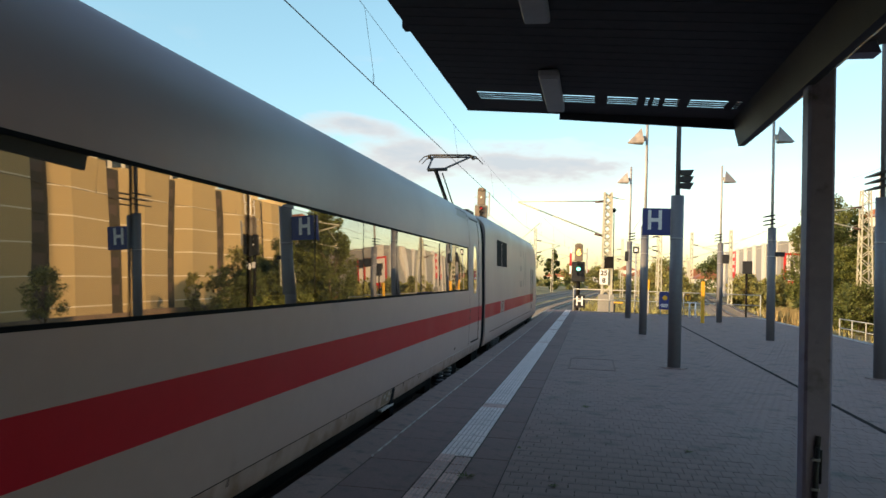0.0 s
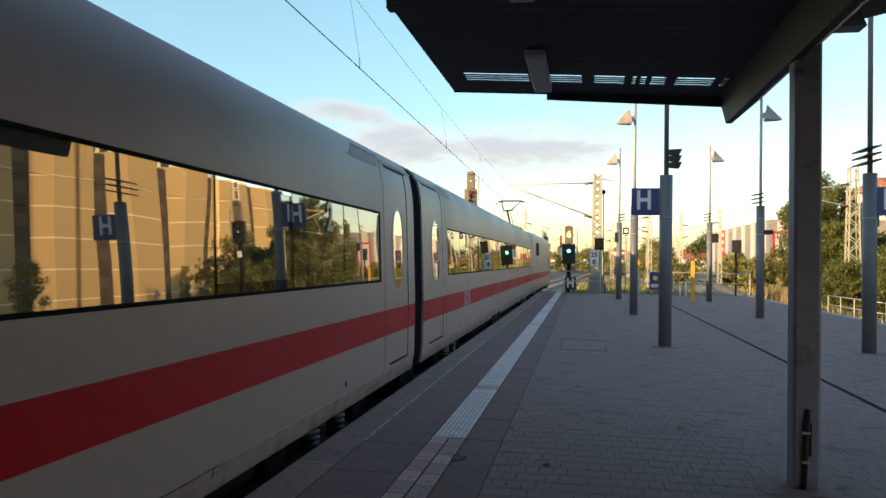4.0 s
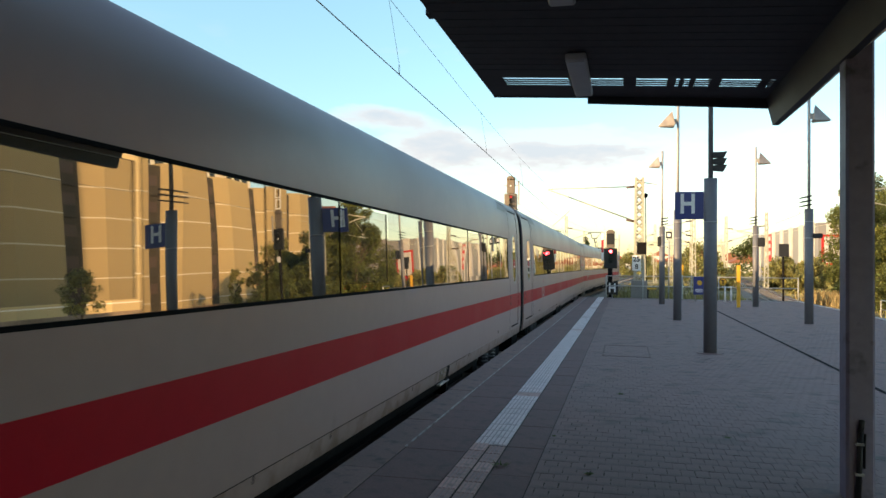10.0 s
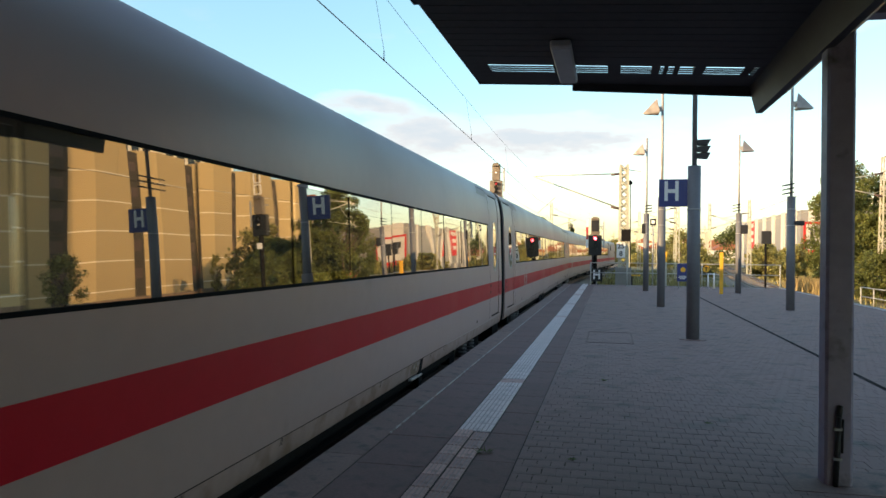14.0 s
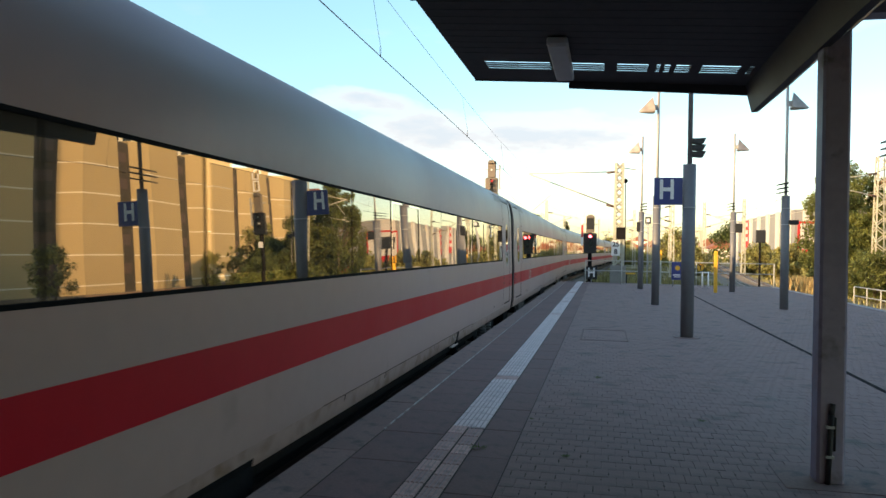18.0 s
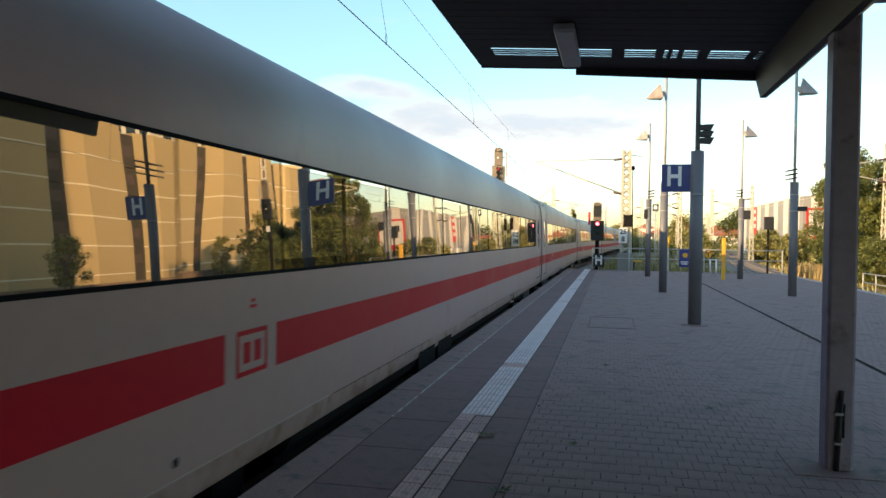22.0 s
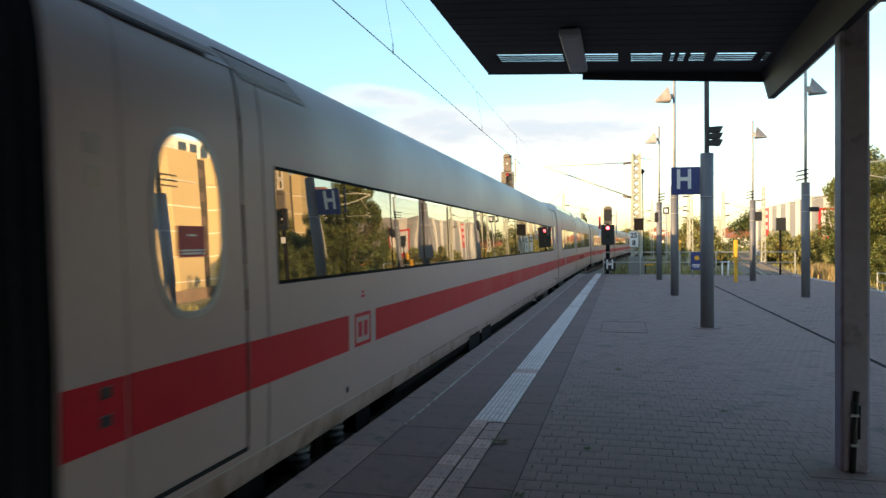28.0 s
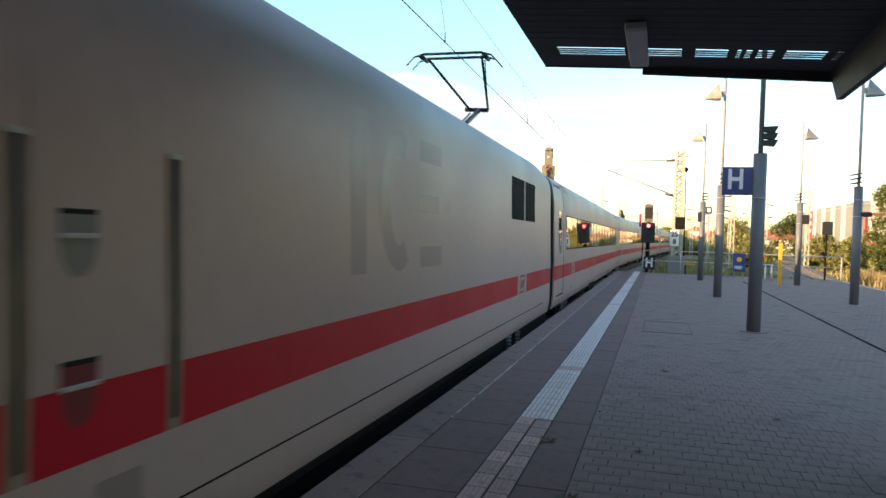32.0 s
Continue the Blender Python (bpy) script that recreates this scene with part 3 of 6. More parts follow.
def logo(parent, y0, y1, mat, side=1):
    """A plain framed mark, drawn without its letters."""
    bm = bmesh.new()
    x, z0, z1, w = 1.5125, 1.478, 1.796, 0.035
    yc = (y0 + y1) / 2
    y0, y1 = yc - 0.23, yc + 0.23
    for a, b, c, d in ((y0, y1, z0, z0 + w), (y0, y1, z1 - w, z1), (y0, y0 + w, z0 + w, z1 - w), (y1 - w, y1, z0 + w, z1 - w), (y0 + 0.1, yc - 0.03, z0 + 0.085, z1 - 0.085), (yc + 0.03, y1 - 0.1, z0 + 0.085, z1 - 0.085)):
        boxes(bm, side * (x - 0.004), side * x, a, b, c, d)
    part("emblem", bm, mat, parent, "red framed emblem on the white gap of the band")


def stripe(parent, y0, y1, side=1):
    bm = bmesh.new()
    skin(bm, y0, y1, 1.472, 1.80, 0.0025, side, thick=0.005)
    part("stripe", bm, M_RED, parent, "red painted band")


def panes(parent, y0, y1, count, side=1, framed=()):
    """A flush window band: a dark frame and its single panes."""
    bm = bmesh.new()
    skin(bm, y0, y1, 2.165, 3.045, -0.02, side, thick=0.02)
    frame_ob = part("window_band", bm, M_SEAM, parent, "dark flush window frame")
    bm = bmesh.new()
    for a, b, c, d in ((y0, y1, 2.165, 2.19), (y0, y1, 3.02, 3.045), (y0, y0 + 0.025, 2.2, 3.02), (y1 - 0.025, y1, 2.2, 3.02)):
        skin(bm, a, b, c, d, 0.0008, side, thick=0.014)
    part("window_seal", bm, M_RUBBER, frame_ob, "black rubber window seal")
    step = (y1 - y0 - 0.05) / count
    for k in range(count):
        a, b = y0 + 0.025 + k * step + 0.012, y0 + 0.025 + (k + 1) * step - 0.012
        bm = bmesh.new()
        rnd = random.Random(k * 7 + count)
        t0, t1 = rnd.uniform(-0.0009, 0.0009), rnd.uniform(-0.0016, 0.0016)
        cols = 6
        front = []
        for i in range(cols + 1):
            u = i / cols
            bow = 0.0009 * (1 - (2 * u - 1) ** 2)
            front.append([bm.verts.new((side * (side_at(2.193 + 0.824 * v) - 0.007 + bow + t0 * (2 * u - 1) + t1 * (2 * v - 1)), a + (b - a) * u, 2.193 + 0.824 * v)) for v in (0, 0.5, 1)])
        for i in range(cols):
            for v in range(2):
                f = bm.faces.new((front[i][v], front[i + 1][v], front[i + 1][v + 1], front[i][v + 1]))
                f.smooth = True
        pane = part("pane", bm, M_GLASS, frame_ob)
        if k in framed:
            bm = bmesh.new()
            for u0, u1, v0, v1 in ((a, b, 2.193, 2.27), (a, a + 0.04, 2.27, 3.017), (b - 0.04, b, 2.27, 3.017), (a + 0.04, b - 0.04, 2.99, 3.017)):
                skin(bm, u0, u1, v0, v1, 0.0008, side, thick=0.008)
            part("inner_frame", bm, M_SHADEFRAME, pane, "dark tinted border of the pane")


def slanted(bm, ya, yb, z0, z1, lean, s, lift=None, out=0.005):
    """A sheet on the roof's shoulder whose ends lean along the car."""
    rows = []
    for k in range(9):
        z = z0 + (z1 - z0) * k / 8
        shift = lean * (z1 - z) / (z1 - z0)
        rows.append([bm.verts.new((s * (side_at(z) + out), ya + (yb - ya) * j / 4 + shift, z + (lift(ya + (yb - ya) * j / 4 + shift, z) if lift else 0))) for j in range(5)])
    for p, q in zip(rows, rows[1:]):
        for j in range(4):
            bm.faces.new((p[j], p[j + 1], q[j + 1], q[j]))


def roof_fairing(parent, y, way):
    """The flush hatch over a door end, and the rain strips above the door."""
    for s in (-1, 1):
        bm = bmesh.new()
        ya, yb = y + way * 0.05, y + way * 1.15
        slanted(bm, ya, yb, 3.61, 3.76, way * 0.28, s)
        hatch = part("roof_hatch", bm, M_RECESSED, parent, "grey slanted roof hatch")
        bm = bmesh.new()
        skin(bm, min(ya, yb), max(ya, yb), 3.76, 3.772, 0.007, s, thick=0.02)
        part("hatch_edge", bm, M_SEAM, hatch, "dark upper edge")
        for a, b, z, high, mat, text in ((1.3, -0.12, 3.665, 0.022, M_SEAM, "dark rain strip over the door"), (1.72, 0.02, 3.70, 0.045, M_RECESSED, "grey rain channel over the door")):
            bm = bmesh.new()
            ca, cb = sorted((y - way * a, y - way * (-b)))
            skin(bm, ca, cb, z, z + high, 0.006, s, thick=0.03)
            part("rain_strip", bm, mat, parent, text)


def skirt_details(parent, spots, seam):
    """Hatch seam along the skirt and dark openings in it."""
    for a, b in seam:
        bm = bmesh.new()
        skin(bm, a, b, 1.002, 1.009, 0.0015, 1, thick=0.004)
        part("skirt_seam", bm, M_SEAM, parent, "dark hatch seam along the skirt")
    # no hole is cut: black panels hold the openings' shade
    for a, b, z in spots:
        bm = bmesh.new()
        boxes(bm, 1.30, 1.4795, a, b, 0.6, 0.85)
        skin(bm, a, b, 0.826, z, 0.003, 1, thick=0.02)
        part("skirt_opening", bm, M_RUBBER, parent, "black panel for a shaded opening in the skirt")
    for a in (3.64, 23.7):
        bm = bmesh.new()
        tube(bm, (1.49, a, 1.12), (1.511, a, 1.12), 0.03, n=14)
        part("jacking_point", bm, M_SEAM, parent, "round dark jacking point")
    bm = bmesh.new()
    boxes(bm, 1.44, 1.492, 18.9, 19.44, 0.775, 0.8)
    part("step_plate", bm, M_GREYPLATE, parent, "pale step plate under the skirt", 0.005)
    for a in (13.5, 14.9, 17.5, 19.9, 20.8):
        bm = bmesh.new()
        skin(bm, a, a + 0.018, 0.94, 1.0, 0.002, 1, thick=0.004)
        part("latch", bm, M_SEAM, parent, "small dark hatch latch")
    bm = bmesh.new()
    skin(bm, 18.86, 19.26, 0.85, 0.995, 0.004, 1, thick=0.006)
    part("filler_flap", bm, M_WELL, parent, "brown stained filler flap in the skirt")
    for a, z in ((18.95, 0.95), (19.1, 0.9), (19.14, 0.96)):
        bm = bmesh.new()
        skin(bm, a, a + 0.06, z - 0.022, z + 0.022, 0.008, 1, thick=0.006)
        part("filler_cap", bm, M_GREYPLATE, parent, "pale fitting on the flap")
    # highlight on the skirt's top flange, drawn as a paler strip
    for a, b in ((0.06, 6.1), (20.95, BODY - 0.06)):
        bm = bmesh.new()
        skin(bm, a, b, 1.008, 1.018, 0.005, 1, 2, 0.006)
        part("skirt_lip", bm, M_GREYPLATE, parent, "skirt lip, its highlight put into the pale colour")
    bm = bmesh.new()
    skin(bm, 0.06, BODY - 0.06, 0.827, 1.004, 0.001, 1, 6, 0.004)
    part("skirt", bm, M_SKIRT, parent, "stained lower skirt")


def class_number(parent, y):
    """The second-class figure stuck on the window band."""
    lettering("2", 0.4, M_GREYMARK, parent, pose(1.4765, y, 2.855, -2.05, 0, 90), "pale grey class figure on the glass", 0.9, "class_number", 0.012)


def end_wall(bm, y, line=SIDE):
    full = list(line) + [(-x, z) for x, z in line[-2::-1]]
    bm.faces.new([bm.verts.new((x * 0.995, y, z)) for x, z in full])


def make_coach(label, gap=4.2):
    car = thing("passenger_coach", label, "train coach", group="coaches of the train")
    e = BODY
    ys = sorted({0, 0.05, 0.48, 1.76, 2.24, 6, 10, 14, 18, 22, e - 1.89, e - 1.47, e - 0.42, e - 0.05, e})
    holes = [(0.48, 1.76, 1.08, 3.66, 0), (e - 1.47, e - 0.42, 1.08, 3.66, 0), (2.24, e - 1.89, 2.165, 3.045, 0)]
    bm = bmesh.new()
    shell(bm, ys, holes)
    end_wall(bm, 0)
    end_wall(bm, BODY)
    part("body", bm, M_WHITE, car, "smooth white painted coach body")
    for s in (-1, 1):
        for a, b in ((0.45, 1.8), (e - 1.51, e - 0.38)):
            bm = bmesh.new()
            boxes(bm, s * 1.41 - 0.02, s * 1.41 + 0.02, a, b, 1.02, 3.36)
            part("door_surround", bm, M_SEAM, car, "dark door seam")
    for s in (1, -1):
        coach_door(car, 0.48, 1.76, 0.76, 1.46, s, 1, True)
        coach_door(car, e - 1.47, e - 0.42, e - 1.26, e - 0.69, s, 1, True)
        panes(car, 2.24, e - 1.89, 16, s, (2, 3, 6, 9, 13))
        stripe(car, 0.0, 0.47, s)
        stripe(car, 1.77, gap, s)
        stripe(car, gap + 0.78, e - 1.48, s)
        stripe(car, e - 0.41, e, s)
    class_number(car, 23.2)
    logo(car, gap, gap + 0.78, M_RED)
    roof_fairing(car, 1.55, 1)
    roof_fairing(car, BODY - 1.62, -1)
    skirt_details(car, [(9.45, 10.4, 0.9), (10.6, 11.55, 0.9), (19.3, 19.46, 1.0)], [(6.2, 10.0), (12.9, 20.9)])
    underparts(car, 0, BODY, (3.4, BODY - 3.4))
    bellows(car)
    for y in (2.05, BODY - 1.72):
        bm = bmesh.new()
        skin(bm, y, y + 0.012, 1.0, 3.8, 0.0012, 1, thick=0.004)
        part("panel_seam", bm, M_SEAM, car, "fine dark panel seam")
    for y, z in ((0.26, 2.96), (0.26, 2.8), (BODY - 0.28, 2.93)):
        bm = bmesh.new()
        skin(bm, y - 0.045, y + 0.045, z - 0.05, z + 0.05, 0.002, 1, thick=0.004)
        part("notice_plate", bm, M_GREYMARK, car, "small grey notice plate")
    for z, w in ((1.995, 0.03), (1.955, 0.05)):
        bm = bmesh.new()
        skin(bm, gap + 0.4 - w, gap + 0.4 + w, z - 0.012, z + 0.012, 0.0015, 1, thick=0.003)
        part("small_sign", bm, M_RED, car, "small red sign over the emblem")
    return car


def make_restaurant():
    car = thing("restaurant_coach", "white restaurant coach with a raised glazed roof and red lettering", "train coach", group="coaches of the train")
    holes = [(10.1, 11.32, 1.08, 3.66, 0), (1.9, 9.5, 2.165, 3.045, 0), (11.76, 25.12, 2.165, 3.045, 0)]
    ys = sorted({0, 0.05, 0.8, 1.4, 1.9, 2.6, 5, 9.5, 10.1, 11.32, 11.76, 13.0, 14.5, 16, 20, 23.0, 24.4, 25.12, 25.7, 26.3, BODY - 0.05, BODY})
    bm = bmesh.new()

    def lift(y, z):
        edge = min(max(y - 0.2, 0) / 2.2, max(BODY - 0.2 - y, 0) / 2.2, 1.0)
        edge = 1 - (1 - edge) ** 2
        return 0.18 * edge * max(0.0, min(1.0, (z - 3.665) / 0.24))

    shell(bm, ys, holes, lift)
    end_wall(bm, 0)
    end_wall(bm, BODY)
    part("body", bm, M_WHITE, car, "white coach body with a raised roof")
    bm = bmesh.new()
    for s in (-1, 1):
        boxes(bm, s * 1.41 - 0.02, s * 1.41 + 0.02, 10.07, 11.36, 1.02, 3.36)
    part("door_surround", bm, M_SEAM, car, "dark door seam")
    for s in (1, -1):
        coach_door(car, 10.1, 11.32, 10.37, 11.05, s, 1)
        panes(car, 1.9, 9.5, 5, s, (1,))
        panes(car, 11.76, 25.12, 9, s, (2, 6))
        stripe(car, 0.0, 3.25, s)
        stripe(car, 4.02, 10.09, s)
        stripe(car, 11.33, 13.75, s)
        stripe(car, 17.85, BODY, s)
    logo(car, 3.28, 4.04, M_RED)
    lettering("Bordrestaurant", 0.62, M_RED, car, pose(1.513, 15.79, 1.665, 0, 0, 90), "red lettering on the white side", 0.97, bold=0.012)
    for s in (1, -1):
        for a, b in ((1.45, 3.1), (3.45, 5.1), (5.5, 7.12), (7.55, 9.1), (11.3, 12.7), (12.86, 14.15), (19.2, 20.72), (20.98, 22.6), (22.95, 24.75)):
            bm = bmesh.new()
            slanted(bm, a - 0.42, b - 0.42, 3.772, 3.965, 0.42, s, lift)
            pane = part("roof_window", bm, M_SKYLIGHT, car, "slanted roof window")
            bm = bmesh.new()
            slanted(bm, a - 0.01, b + 0.01, 3.76, 3.772, 0.02, s, lift, 0.007)
            part("frame", bm, M_SEAM, pane, "dark lower frame")
            bm = bmesh.new()
            slanted(bm, b - 0.42, b - 0.38, 3.772, 3.965, 0.42, s, lift, 0.007)
            part("frame", bm, M_SEAM, pane, "dark end frame")
        bm = bmesh.new()
        skin(bm, 9.6, 10.6, 3.60, 3.615, 0.008, s, thick=0.02)
        part("rain_strip", bm, M_SEAM, car, "dark rain strip over the door")
        bm = bmesh.new()
        skin(bm, 14.2, 19.2, 3.756, 3.764, 0.0015, s, 8, 0.004, lift)
        part("roof_seam", bm, M_SEAM, car, "fine seam along the roof's foot")
    skirt_details(car, [(8.9, 9.5, 0.86), (12.6, 14.2, 0.80)], [(4.0, 8.4), (14.6, 22.0)])
    underparts(car, 0, BODY, (3.4, BODY - 3.4))
    bellows(car)
    return car


def make_power_head(label):
    """Coupled end at y = 0, nose towards +y."""
    car = thing("power_car", label, "locomotive", group="power cars of the train")
    bm = bmesh.new()
    full = list(HEAD_SIDE) + [(-x, z) for x, z in HEAD_SIDE[-2::-1]]
    rows = []
    secs = ((0, 0.999, 0.962), (0.05, 1, 0.965), (0.8, 1, 0.985), (1.6, 1, 1), (2.0, 1, 1), (14.6, 1, 1), (15.6, 0.995, 0.985), (16.6, 0.975, 0.93), (17.6, 0.94, 0.80), (18.5, 0.88, 0.60), (19.3, 0.77, 0.40), (19.9, 0.60, 0.22), (20.2, 0.40, 0.10))
    for y, w, h in secs:
        rows.append([bm.verts.new((x * w, y, 0.7 + (z - 0.7) * h)) for x, z in full])
    for a, b in zip(rows, rows[1:]):
        for k in range(len(full) - 1):
            f = bm.faces.new((a[k], b[k], b[k + 1], a[k + 1]))
            f.smooth = True
    bm.faces.new(rows[0])
    bm.faces.new(rows[-1])
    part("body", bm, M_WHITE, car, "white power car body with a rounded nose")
    for s in (1, -1):
        for a, b in ((2.2, 3.26), (3.38, 4.55)):
            bm = bmesh.new()
            skin(bm, a, b, 2.75, 3.45, 0.004, s, thick=0.02, line=HEAD_SIDE)
            grille = part("air_grille", bm, M_RUBBER, car, "dark louvred air grille")
            bm = bmesh.new()
            for k in range(13):
                z = 2.78 + k * 0.05
                skin(bm, a + 0.03, b - 0.03, z, z + 0.016, 0.0065, s, thick=0.006, line=HEAD_SIDE)
            part("louvre", bm, M_RUBBER, grille, "thin black louvres")
        stripe(car, 0.0, 3.08, s)
        stripe(car, 3.96, 14.5, s)
        bm = bmesh.new()
        skin(bm, 13.46, 14.27, 1.12, 3.3, 0.004, s, thick=0.004)
        cab = part("cab_door", bm, M_WHITE, car, "white cab door")
        bm = bmesh.new()
        skin(bm, 13.46, 14.27, 1.472, 1.80, 0.0065, s, thick=0.005)
        part("stripe", bm, M_RED, cab, "red band across the cab door")
        for y in (13.39, 14.34):
            bm = bmesh.new()
            skin(bm, y - 0.055, y + 0.055, 1.472, 2.82, 0.006, s, thick=0.016, line=HEAD_SIDE)
            well = part("handrail_well", bm, M_WELL, car, "brown recessed handrail well")
            bm = bmesh.new()
            tube(bm, (s * 1.522, y, 1.53), (s * 1.49, y, 2.8), 0.014)
            part("handrail", bm, M_DARKMETAL, well, "upright dark handrail")
            bm = bmesh.new()
            boxes(bm, *sorted((s * 1.475, s * 1.497)), y - 0.05, y + 0.05, 2.80, 2.825)
            part("well_cap", bm, M_STEEL, well, "bright cap of the well")
        # nothing is hollowed: darker dishes and rims hold the recess shadows
        for z in (1.80, 2.42):
            bm = bmesh.new()
            rim = [(14.03 + 0.105 * math.cos(q), z + 0.17 * math.sin(q)) for q in [math.radians(180 + 180 * k / 14) for k in range(15)]] + [(14.135, z + 0.11), (13.925, z + 0.11)]
            top = [bm.verts.new((s * (side_at(zz) + 0.0075), yy, zz)) for yy, zz in rim]
            bm.faces.new(top)
            low = [bm.verts.new((s * (side_at(zz) - 0.01), yy, zz)) for yy, zz in rim]
            for k in range(len(rim)):
                bm.faces.new((top[k], top[(k + 1) % len(rim)], low[(k + 1) % len(rim)], low[k]))
            dish = part("door_handle", bm, M_DISH if z > 2 else M_DARKRED, cab, "half-round recessed handle dish")
            bm = bmesh.new()
            boxes(bm, *sorted((s * (side_at(z) + 0.006), s * (side_at(z) + 0.022))), 13.925, 14.135, z - 0.01, z + 0.012)
            part("grip", bm, M_STEEL, dish, "pale grip", 0.004)
            bm = bmesh.new()
            skin(bm, 13.925, 14.135, z + 0.09, z + 0.112, 0.009, s, thick=0.004)
            part("dish_edge", bm, M_SEAM, dish, "dark upper edge of the dish")
        # step hole drawn as a black box, its shade in the colour
        bm = bmesh.new()
        boxes(bm, *sorted((s * 1.49, s * 1.514)), 13.62, 13.92, 1.18, 1.36)
        part("step_recess", bm, M_RUBBER, car, "dark step recess")
        bm = bmesh.new()
        skin(bm, 15.0, 16.1, 2.5, 3.1, -0.03, s, thick=0.02)
        part("cab_window", bm, M_GLASS, car, "dark cab side window")
    for s in (1, -1):
        logo(car, 3.08, 3.96, M_DARKRED, s)
        # a faint grey mark of three tall shapes, drawn without being lettered
        mark = []
        for a, b, c, d in ((10.86, 11.18, 2.13, 3.41), (8.66, 9.42, 3.2, 3.41), (8.75, 9.42, 2.68, 2.87), (8.66, 9.42, 2.13, 2.34)):
            bm = bmesh.new()
            skin(bm, a, b, c, d, 0.0012, s, thick=0.003, line=HEAD_SIDE)
            mark.append(part("side_mark", bm, M_FAINTMARK, car, "faint grey plain bar painted on the side"))
        bm = bmesh.new()
        ring = []
        for k in range(19):
            q = math.radians(60 + 240 * k / 18)
            ring.append([bm.verts.new((s * (side_at(2.77 + rz * math.sin(q), HEAD_SIDE) + 0.0012), 10.05 - ry * math.cos(q), 2.77 + rz * math.sin(q))) for ry, rz in ((0.52, 0.65), (0.24, 0.42))])
        for p, q in zip(ring, ring[1:]):
            bm.faces.new((p[0], q[0], q[1], p[1]))
        part("side_mark", bm, M_FAINTMARK, car, "faint grey plain arc painted on the side")
        bm = bmesh.new()
        skin(bm, 0.92, 14.0, 1.09, 1.104, 0.0015, s, thick=0.004)
        part("skirt_seam", bm, M_SEAM, car, "dark hatch seam along the skirt")
    # pantograph
    bm = bmesh.new()
    py, ky, hy_ = 3.1, 0.95, 3.0
    tube(bm, (0, py, 4.25), (0, ky, 5.12), 0.05)
    tube(bm, (0.18, py - 0.1, 4.2), (0.16, ky + 0.1, 5.05), 0.018)
    tube(bm, (-0.2, ky, 5.12), (0.3, ky, 5.14), 0.045)
    for s in (-1, 1):
        tube(bm, (s * 0.2, ky, 5.14), (s * 0.52, hy_, 5.76), 0.026)
        tube(bm, (s * 0.55, py + 0.4, 4.05), (s * 0.55, py + 0.4, 4.26), 0.06)
        tube(bm, (s * 0.55, py - 0.5, 4.05), (s * 0.55, py - 0.5, 4.26), 0.06)
    tube(bm, (-0.2, ky, 5.1), (-0.58, hy_, 5.7), 0.012)
    boxes(bm, -0.6, 0.6, py - 0.55, py + 0.45, 4.22, 4.28)
    panto = part("pantograph", bm, M_DARKMETAL, car, "raised dark pantograph")
    bm = bmesh.new()
    for d in (-0.18, 0.18):
        tube(bm, (-0.56, hy_ + d, 5.8), (0.56, hy_ + d, 5.8), 0.026)
        for s in (-1, 1):
            tube(bm, (s * 0.56, hy_ + d, 5.8), (s * 0.74, hy_ + d, 5.75), 0.018)
            tube(bm, (s * 0.74, hy_ + d, 5.75), (s * 0.88, hy_ + d, 5.6), 0.013)
    for s in (-1, 1):
        tube(bm, (s * 0.6, hy_ - 0.2, 5.76), (s * 0.6, hy_ + 0.2, 5.76), 0.045)
    part("contact_strip", bm, M_DARKMETAL, panto, "curved collector head")
    for y in (2.2, 4.6, 9.5):
        bm = bmesh.new()
        tube(bm, (0.35, y, 4.0), (0.35, y, 4.24), 0.06)
        part("insulator", bm, M_UNDER, car, "dark roof insulator")
    bm = bmesh.new()
    boxes(bm, -0.6, 0.6, 8.4, 12.5, 3.95, 4.09)
    part("roof_equipment", bm, M_UNDER, car, "grey roof box")
    underparts(car, 0, 19.0, (3.4, 15.6))
    return car


front_head = make_power_head("white power car with a red band leading the train")
rear_head = make_power_head("white power car with a red band closing the train")
coach_first = make_coach("white coach with a red band and mirrored windows")
COACHES = {1: coach_first}
for number in (2, 3, 4, 5, 6):
    COACHES[number] = copy_thing(coach_first, pose(0, 0, 0))
for ob in [c for c in COACHES[6].children if c.name.startswith("class_number")]:
    bpy.data.objects.remove(ob)
COACHES[8] = make_coach("white coach with a red band and mirrored windows", 3.68)
COACHES[9] = copy_thing(COACHES[8], pose(0, 0, 0))
COACHES[7] = make_restaurant()
class_number(coach_first, 4.58)
# a bellows joins the rear power car to the last coach through the coach's own; the front one has its own
bellows(front_head)


# ---- platform ----
def floor_slab(name, x0, x1, y0, y1, z0, z1, mat, label, category, kind="structure"):
    bm = bmesh.new()
    boxes(bm, x0, x1, y0, y1, z0, z1)
    return one_mesh(name, bm, mat, label, category, kind)


P_END = 41.6
platform = floor_slab("platform", -2.28, 8.7, -70, P_END, -0.95, -0.0065, M_JOINT, "island platform body of dark concrete", "platform")
ground = floor_slab("ground", -400, 400, -300, 900, -1.6, -0.87, M_SOIL, "dry grass and soil round the tracks", "ground")

# posts with their thin upper poles
def blades(bm, x0, x1, half, z):
    """Three thin horizontal speaker blades, a little raised at their outer edge."""
    for k in range(3):
        zz = z + k * 0.13
        prism(bm, [(x0, zz), (x1, zz + 0.05), (x1, zz + 0.085), (x0, zz + 0.03)], -half, half)


